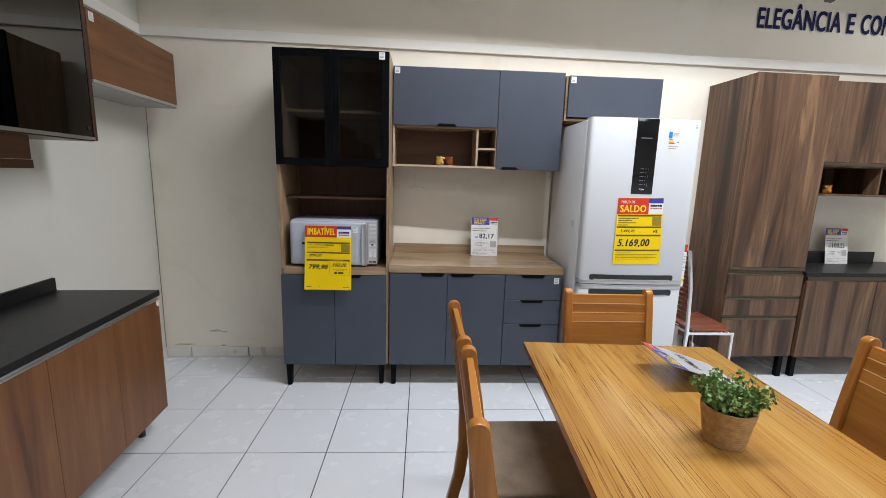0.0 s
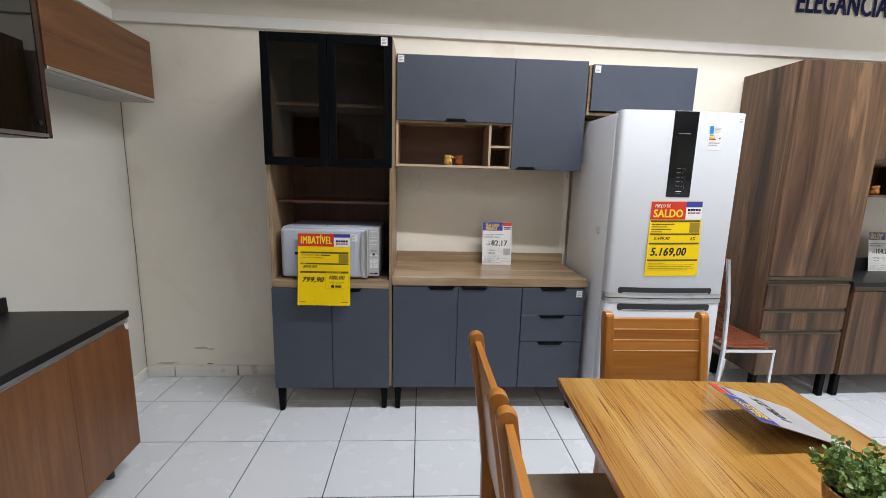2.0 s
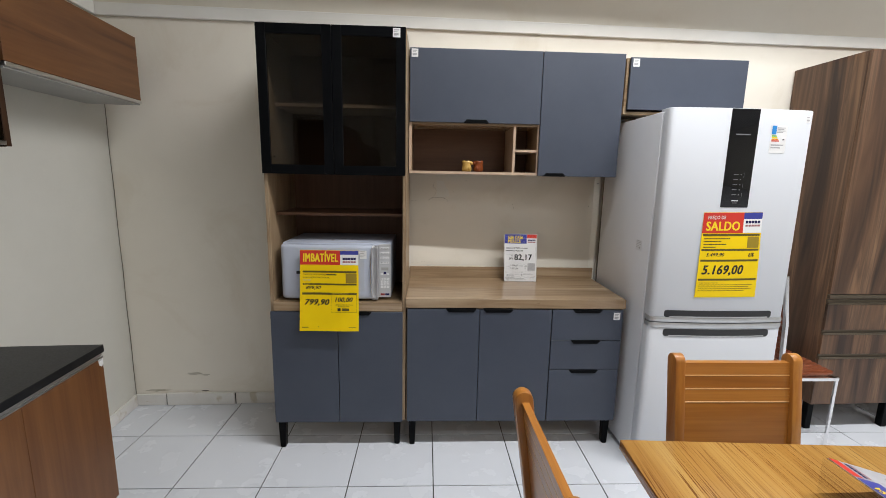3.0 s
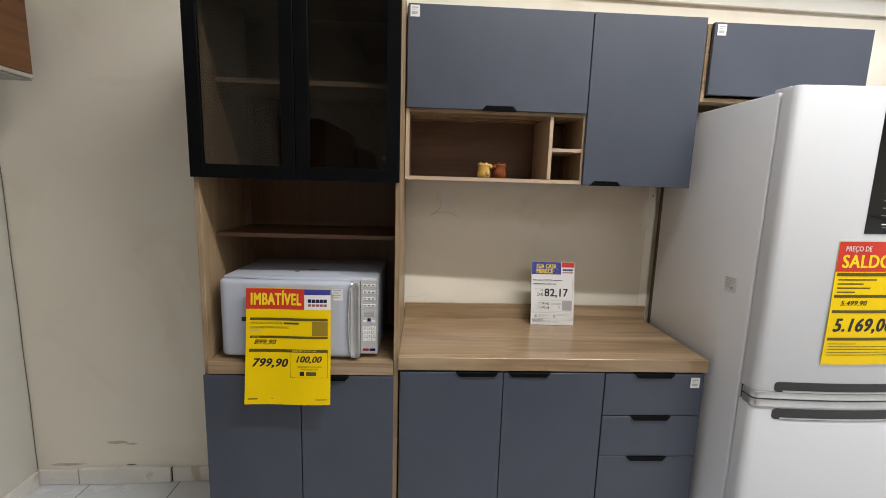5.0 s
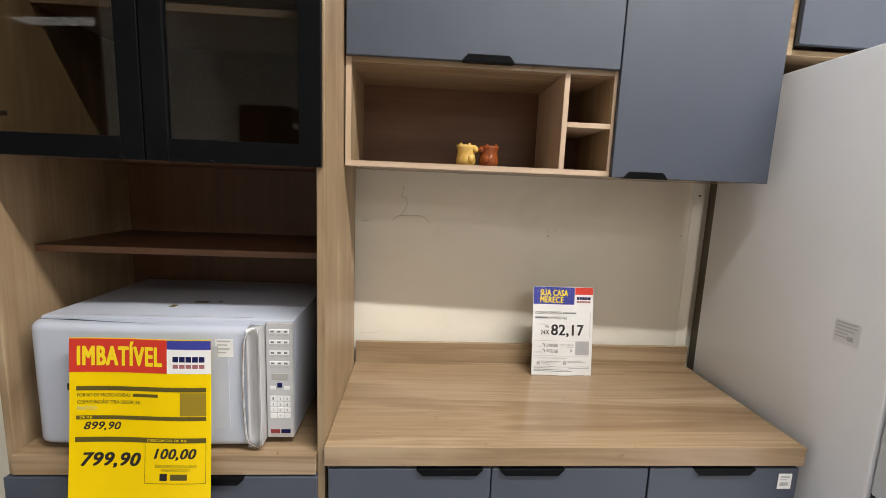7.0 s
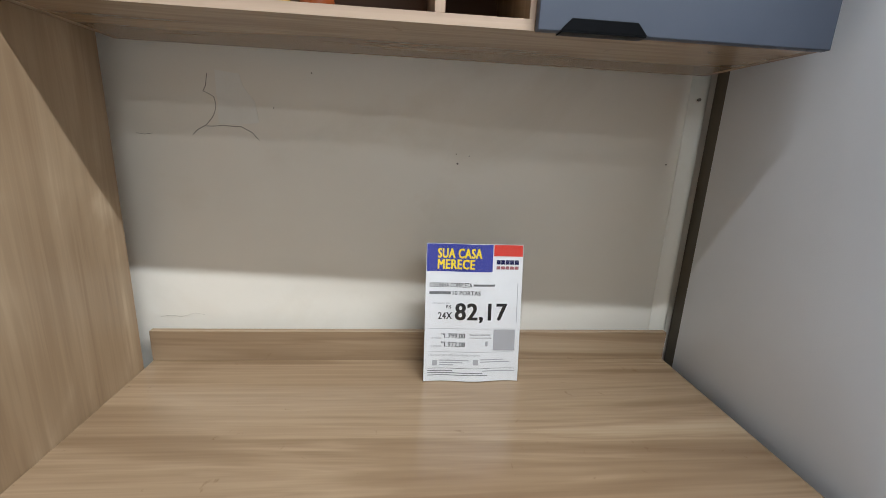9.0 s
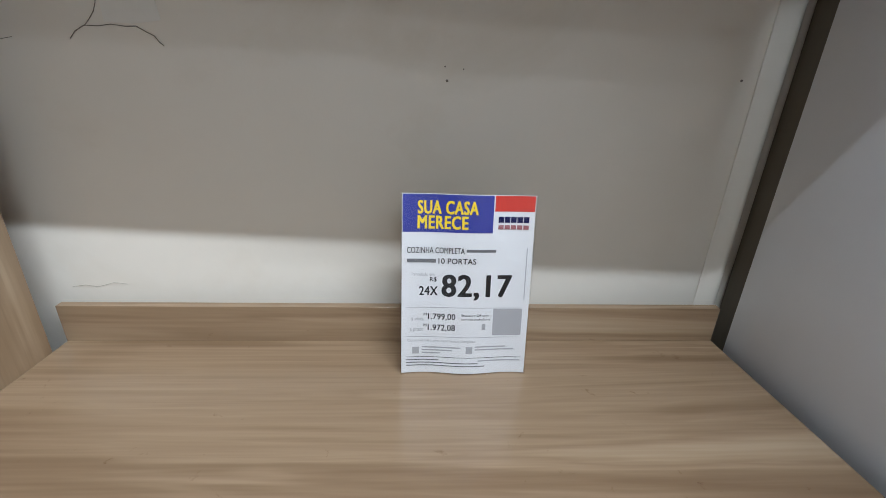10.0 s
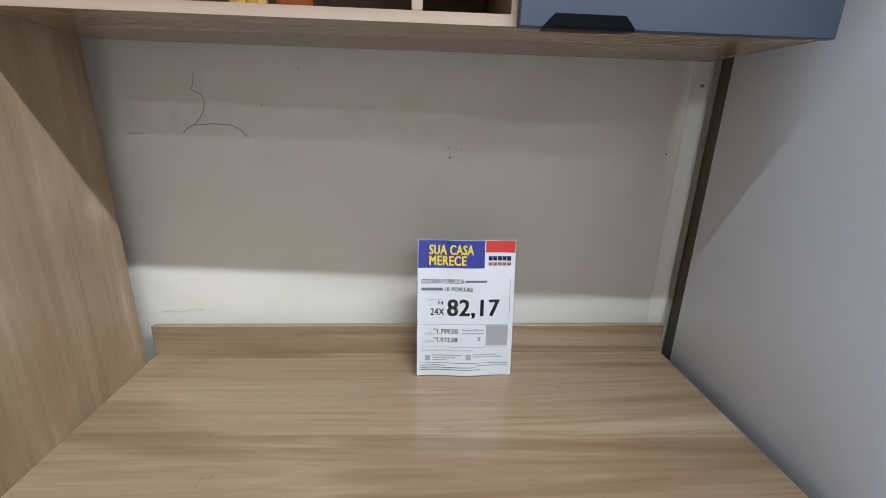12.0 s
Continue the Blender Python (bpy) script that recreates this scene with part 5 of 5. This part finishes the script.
def right_units():
    D = -0.475
    t = thing("tall_cabinet", "tall streaked walnut cabinet with three drawers", "cabinet")
    part("body", box(0.0, 0.605, D + 0.018, -0.002, 0.184, 2.252, 0.001), walnut_z, t)
    part("door", box(0.002, 0.603, D, D + 0.017, 0.890, 2.254, 0.0012), walnut_z, t)
    for z0, z1 in ((0.668, 0.826), (0.514, 0.636), (0.184, 0.481)):
        f = part("drawer_front", box(0.002, 0.603, D, D + 0.017, z0, z1, 0.0012), walnut_z, t)
        part("grip_rail", boards((0.002, 0.603, D - 0.002, D + 0.017, z1 + 0.001, z1 + 0.012, 0.001), (0.002, 0.603, D + 0.010, D + 0.017, z1 + 0.012, z1 + 0.029, 0)), bronze, f, "bronze grip rail")
    part("grip_rail", box(0.002, 0.603, D - 0.002, D + 0.017, 0.864, 0.887, 0.001), bronze, t, "bronze grip rail")
    for x in (0.04, 0.565):
        for y in (D + 0.05, -0.06):
            part("leg", box(x - 0.02, x + 0.02, y - 0.02, y + 0.02, 0.0, 0.183, 0.003), black_trim, t, "black plastic foot")
    t.matrix_basis = RIGHT
    b = thing("base_cabinet", "streaked walnut base cabinet with bronze grip rail", "cabinet")
    part("body", box(0.640, 1.80, D + 0.018, -0.002, 0.176, 0.822, 0.001), walnut_z, b)
    part("grip_rail", box(0.642, 1.80, D + 0.002, D + 0.017, 0.790, 0.820, 0.001), bronze, b, "bronze grip rail")
    for x0, x1 in ((0.642, 1.222), (1.226, 1.80)):
        part("door", box(x0, x1, D, D + 0.017, 0.176, 0.786, 0.0012), walnut_z, b)
    for x in (0.68, 1.76):
        for y in (D + 0.05, -0.06):
            part("leg", box(x - 0.02, x + 0.02, y - 0.02, y + 0.02, 0.0, 0.175, 0.003), black_trim, b, "black plastic foot")
    b.matrix_basis = RIGHT
    w = thing("worktop", "black stone-look worktop with upstand", "worktop")
    part("top", box(0.612, 1.82, D - 0.012, -0.002, 0.8225, 0.854, 0.002), black_top, w)
    part("upstand", box(0.640, 1.610, -0.10, -0.082, 0.8542, 0.955, 0.002), black_top, w)
    w.matrix_basis = RIGHT
    u = thing("wall_cabinet", "streaked walnut wall cabinet with open niche", "wall cabinet")
    y0 = -0.36
    panels(u, walnut_z,
           ("side_panel", 0.615, 0.630, y0, -0.002, 1.425, 2.246, 0.001),
           ("side_panel", 1.80, 1.815, y0, -0.002, 1.425, 2.246, 0.001),
           ("bottom_panel", 0.630, 1.80, y0, -0.002, 1.425, 1.440, 0.001),
           ("niche_top", 0.630, 1.80, y0, -0.002, 1.640, 1.655, 0.001),
           ("top_panel", 0.630, 1.80, y0, -0.002, 2.231, 2.246, 0.001),
           ("divider", 1.20, 1.215, y0, -0.006, 1.4402, 1.6398, 0.001),
           ("back_panel", 0.630, 1.80, -0.008, -0.003, 1.440, 2.231, 0))
    for x0, x1 in ((0.617, 1.215), (1.219, 1.813)):
        part("flap_door", box(x0, x1, y0 - 0.018, y0 - 0.001, 1.676, 2.248, 0.0012), walnut_z, u)
    part("grip_rail", box(0.617, 1.813, y0 - 0.018, y0 - 0.001, 1.652, 1.674, 0.001), bronze, u, "bronze grip rail")
    u.matrix_basis = RIGHT


right_units()
mv = RIGHT @ Vector((0.88, -0.27, 1.4402))
animal_mug(mv.x, mv.y, mv.z, mug_amber, -1, "amber brown glazed animal mug in the walnut niche")
sp = RIGHT @ Vector((1.125, -0.135, 0.856))
counter_sign(sp.x, sp.y, sp.z, 9.0, "108,25", "white price sheet in a clear sleeve on the black worktop", BACK_TURN)


# ---------------------------------------------------------------- chrome side chair with slatted seat
def chrome_chair():
    t = thing("side_chair", "chrome-framed chair with cherry wood slats", "chair", (2.22, 2.99, 0))
    x0, x1, y0, y1, zs = 2.140, 2.490, 2.765, 3.175, 0.455
    n = 11
    for i in range(n):
        a = y0 + 0.012 + (y1 - y0 - 0.024) * i / n
        part("seat_slat", prism([(x0 + 0.01, zs + 0.004), (x0 + 0.10, zs - 0.006), (x0 + 0.30, zs - 0.004), (x1 - 0.02, zs + 0.008), (x1 - 0.02, zs - 0.006), (x0 + 0.30, zs - 0.018), (x0 + 0.10, zs - 0.020), (x0 + 0.01, zs - 0.010)], "y", a, a + (y1 - y0) / n - 0.009, 0.002, 1), cherry_x, t)
    for y in (y0, y1):
        part("seat_rail", box(x0, x1, y - 0.011, y + 0.011, zs - 0.042, zs - 0.020, 0.003), chrome, t)
        part("front_leg", box(x1 - 0.016, x1, y - 0.008, y + 0.008, 0.0, zs - 0.018, 0.003), chrome, t)
        part("rear_post", prism([(x0 - 0.035, 0.0), (x0 - 0.012, 0.0), (x0 + 0.012, 0.42), (x0 - 0.004, 0.75), (x0 - 0.045, 1.03), (x0 - 0.066, 1.03), (x0 - 0.026, 0.75), (x0 - 0.010, 0.42)], "y", y - 0.011, y + 0.011, 0.003, 1), chrome, t)
    for x in (x0 + 0.012, x1 - 0.012):
        part("cross_rail", box(x - 0.010, x + 0.010, y0 + 0.011, y1 - 0.011, zs - 0.040, zs - 0.022, 0.003), chrome, t)
    for i in range(15):
        z = 0.50 + 0.035 * i
        x = x0 + 0.004 - 0.055 * ((z - 0.5) / 0.53) ** 1.6
        part("back_slat", box(x - 0.018, x - 0.004, y0 + 0.012, y1 - 0.012, z, z + 0.028, 0.003), cherry_x, t)
    s = thing("price_sign", "white price sheet with red header hanging on the chair", "price sign", (2.0, 2.74, 0.78))
    surf = lambda u, v, lift: (1.885 + u, 2.745 - lift, 0.775 + v)
    part("sheet", sheet_mesh(surf, 0.165, 0.297, 0.0008), paper, s)
    print_on(s, surf, bars([("red_panel", None, 0.08, 0.245, 0.165, 0.297, red_ink, 0.0006), ("yellow_panel", None, 0.0, 0.035, 0.165, 0.055, yellow, 0.0006)], 0.11, 0.215, (0.05, 0.046, 0.05, 0.03, 0.05, 0.045), 0.007, 0.012, grey_ink))


chrome_chair()


# ---------------------------------------------------------------- dining table and chairs
TABLE = pose(0.662, 1.655, 0, 0, 0, -3.0)


def dining_table():
    L, W, Z = 1.45, 0.80, 0.800
    t = thing("dining_table", "honey teak dining table with glossy grained top", "table")
    part("tabletop", box(0.0, W, -L, 0.0, Z - 0.03, Z, 0.003, 2), teak_y, t)
    for x in (0.25, W - 0.32):
        for y in (-0.30, -L + 0.23):
            part("leg", box(x, x + 0.07, y, y + 0.07, 0.0, Z - 0.0302, 0.004, 2), honey_z, t)
    for x in (0.27, W - 0.29):
        part("apron", box(x, x + 0.02, -L + 0.30, -0.30, Z - 0.11, Z - 0.0305, 0.001), honey_y, t)
    for y in (-0.27, -L + 0.25):
        part("end_apron", box(0.32, W - 0.32, y, y + 0.02, Z - 0.11, Z - 0.0305, 0.001), honey_z, t)
    t.matrix_basis = TABLE


def dining_chair():
    """Faces +x, back posts behind."""
    t = thing("dining_chair", "honey wood dining chair with greige suede seat", "chair", group="chairs round the table")
    spine = [(0.0, -0.285), (0.12, -0.245), (0.25, -0.215), (0.40, -0.200), (0.55, -0.203), (0.70, -0.218), (0.85, -0.240), (0.96, -0.258)]
    back_side = [(x - 0.024, z) for z, x in spine]
    front_side = [(x + 0.024, z) for z, x in reversed(spine)]
    cap = [(-0.261 - 0.024 * math.cos(k * math.pi / 10), 0.984 + 0.024 * math.sin(k * math.pi / 10)) for k in range(11)]
    for y in (-0.186, 0.186):
        part("back_post", prism(back_side + cap + front_side, "y", y - 0.016, y + 0.016, 0.004, 2), honey_z, t)
        part("bolt", rod((-0.212, y + math.copysign(0.0155, y), 0.62), (-0.212, y + math.copysign(0.018, y), 0.62), 0.006, 12), honey_y, t, "round wooden plug")
        part("front_leg", box(0.155, 0.195, y - 0.02, y + 0.02, 0.0, 0.3898, 0.004, 2), honey_z, t)

    def spot(z):
        for (z0, a), (z1, b) in zip(spine, spine[1:]):
            if z0 <= z <= z1:
                return a + (b - a) * (z - z0) / (z1 - z0)
        return spine[-1][1] - 0.004

    def slab(z0, z1):
        a, b = spot(z0) + 0.004, spot(z1) + 0.004
        return prism([(a - 0.009, z0), (a + 0.009, z0), (b + 0.009, z1), (b - 0.009, z1)], "y", -0.170, 0.170, 0.0015, 1)
    for k in range(3):
        part("back_slat", slab(0.9455 - 0.0405 * k, 0.982 - 0.0405 * k), honey_y, t)
    for k in range(3):
        z = 0.9416 - 0.0405 * k
        a = spot(z)
        # Pale strip: worn slat bevel and the highlight along it, as colour.
        part("groove_line", box(a - 0.0056, a + 0.0136, -0.1685, 0.1685, z + 0.0004, z + 0.0034, 0), groove_glint, t, "pale worn groove edge with its highlight painted in")
    part("back_panel", slab(0.560, 0.8600), honey_y, t)
    for y in (-0.205, 0.185):
        part("seat_rail", box(-0.178, 0.155, y, y + 0.020, 0.385, 0.439, 0.002), honey_z, t)
    part("front_rail", box(0.175, 0.197, -0.175, 0.175, 0.3905, 0.439, 0.002), honey_y, t)
    part("seat", box(-0.175, 0.225, -0.212, 0.212, 0.4395, 0.478, 0.012, 3), suede, t, "greige suede seat pad", smooth=False)
    return t


dining_table()
chair = dining_chair()
chair.matrix_basis = pose(0.613, 1.370, 0, 0, 0, 0.5)
copy_thing(chair, pose(0.610, 0.905, 0, 0, 0, -3))
copy_thing(chair, pose(1.072, 1.525, -0.004, 0, 0, -90))
copy_thing(chair, pose(1.432, 1.045, 0, 0, 0, 176))


# ---------------------------------------------------------------- things on the table
def potted_plant(x, y, z):
    t = thing("potted_plant", "small green boxwood plant in a jute-wrapped pot", "potted plant", (x, y, z))
    prof = []
    for i in range(45):
        k = i / 44
        prof.append((0.049 + 0.017 * k + 0.0014 * math.sin(i * 2.2), 0.105 * k))
    prof += [(0.062, 0.105), (0.060, 0.092)]
    part("pot", lathe(prof, x, y, z, 40), jute, t, "jute rope wrapped pot", smooth=True)
    part("soil", lathe([(0.058, 0.0), (0.045, 0.008), (0.01, 0.012)], x, y, z + 0.088, 20), soil_mat, t)
    rng = random.Random(4)
    bm, stems = bmesh.new(), bmesh.new()
    for s in range(120):
        a, r = rng.uniform(0, 2 * math.pi), 0.045 * math.sqrt(rng.random())
        base = Vector((x + r * math.cos(a), y + r * math.sin(a), z + 0.095))
        out = rng.uniform(0.15, 0.85) if s > 1 else 1.5
        length = rng.uniform(0.045, 0.098)
        way = Vector((math.cos(a) * out * (0.35 + r / 0.05), math.sin(a) * out * (0.35 + r / 0.05), 1.0 if s > 1 else 0.5)).normalized()
        tip = base + way * length
        rod(base, tip, 0.0007, 4, stems)
        for k in range(11):
            c = base.lerp(tip, 0.25 + 0.75 * k / 10)
            n = Vector((rng.gauss(0, 1), rng.gauss(0, 1), rng.gauss(0.5, 0.7))).normalized()
            side = n.orthogonal().normalized()
            side.rotate(Matrix.Rotation(rng.uniform(0, 6.28), 3, n))
            w, ln = rng.uniform(0.0036, 0.0060), rng.uniform(0.009, 0.0145)
            cross = n.cross(side)
            pts = [c, c + side * ln * 0.35 + cross * w, c + side * ln * 0.8 + cross * w * 0.7 - n * 0.0008, c + side * ln - n * 0.0016, c + side * ln * 0.8 - cross * w * 0.7 - n * 0.0008, c + side * ln * 0.35 - cross * w]
            vs = [bm.verts.new(p) for p in pts]
            bm.faces.new((vs[0], vs[1], vs[2], vs[3]))
            bm.faces.new((vs[0], vs[3], vs[4], vs[5]))
    part("foliage", joined(bm, stems), leaf_mat, t, "many tiny green leaves")


def table_sign():
    """A price sheet on a bent acrylic easel, facing the far side of the table."""
    t = thing("price_sign", "price sheet on a bent clear acrylic easel", "price sign", (1.19, 1.34, 0.80))
    xt, zt, xb, zb, y0, W = 1.060, 0.890, 1.335, 0.8015, 1.238, 0.208
    H = math.hypot(xb - xt, zt - zb)
    nx, nz = (zt - zb) / H, (xb - xt) / H

    def surf(u, v, lift):
        k = v / H
        sag = 0.002 * math.sin(math.pi * k)
        return (xb + (xt - xb) * k + nx * (lift + sag), y0 + u, zb + (zt - zb) * k + nz * (lift + sag))
    # The sheet is white; its greyed material carries the shade.
    part("sheet", sheet_mesh(surf, W, H, 0.0008), shaded_thin_paper, t, "printed white sheet")
    e = part("easel", sheet_mesh(surf, W, H, 0.002, 8, 10, -0.0014, 0.002), clear, t, "clear acrylic easel")
    e.visible_shadow = False
    leg = part("easel_leg", box(xt - 0.012, xt - 0.010, y0, y0 + W, 0.8005, zt - 0.001, 0.0), clear, t, "clear acrylic back leg")
    leg.visible_shadow = False
    g = 0.0006
    rows = [("blue_panel", None, 0.001, H - 0.06, 0.142, H - 0.001, blue_ink, g), ("red_panel", None, 0.146, H - 0.026, 0.207, H - 0.001, red_ink, g),
            ("headline", "SUA CASA", 0.022, H - 0.030, 0.118, H - 0.010, yellow_ink, 2 * g, 0.03), ("headline", "MERECE", 0.022, H - 0.053, 0.103, H - 0.033, yellow_ink, 2 * g, 0.03),
            ("price", "108,25", 0.058, 0.128, 0.180, 0.170, black_ink, g, 0.03)]
    rows += brand_block(0.150, H - 0.055, 0.200, H - 0.034)
    rows = bars(rows, 0.010, 0.215, (0.14, 0.11), 0.007, 0.010, grey_ink, g)
    rows = bars(rows, 0.012, 0.105, (0.09, 0.08, 0.0, 0.11), 0.009, 0.010, grey_ink, g)
    rows = [r for r in rows if r[4] - r[2] > 0.001]
    print_on(t, surf, rows)


potted_plant(1.050, 0.968, 0.8002)
table_sign()

# ---------------------------------------------------------------- floor, tile by tile
PITCH = 0.427
floor = part("floor", box(-2.6, 6.3, -5.6, 4.1, -0.08, -0.0035, 0), grout)
tagged(floor, "white glazed floor tiles with dark joints", "floor", kind="structure")
half = PITCH / 2 - 0.0025
tile_mesh = bpy.data.meshes.new("floor_tile")
bm = box(-half, half, -half, half, -0.012, 0.0, 0.0015)
bm.to_mesh(tile_mesh)
bm.free()
tile_mesh.materials.append(tile_mat)
rest = bmesh.new()
rng = random.Random(11)
for i in range(-6, 18):
    for j in range(-19, 4):
        x, y = -0.274 + PITCH * (i + 0.5), 2.468 + PITCH * (j + 0.5)
        if not (-2.6 < x < 6.2 and -5.4 < y < 4.0):
            continue
        lift = rng.uniform(-0.0003, 0.0003)
        if -2.6 < x < 4.2 and y > -1.0:
            ob = new("floor_tile", tile_mesh)
            ob.parent = floor
            ob.location = (x, y, lift)
        else:
            box(x - half, x + half, y - half, y + half, -0.012, lift, 0, bm=rest)
tagged(part("floor_tiles", rest, tile_mat, floor), kind="stuff")
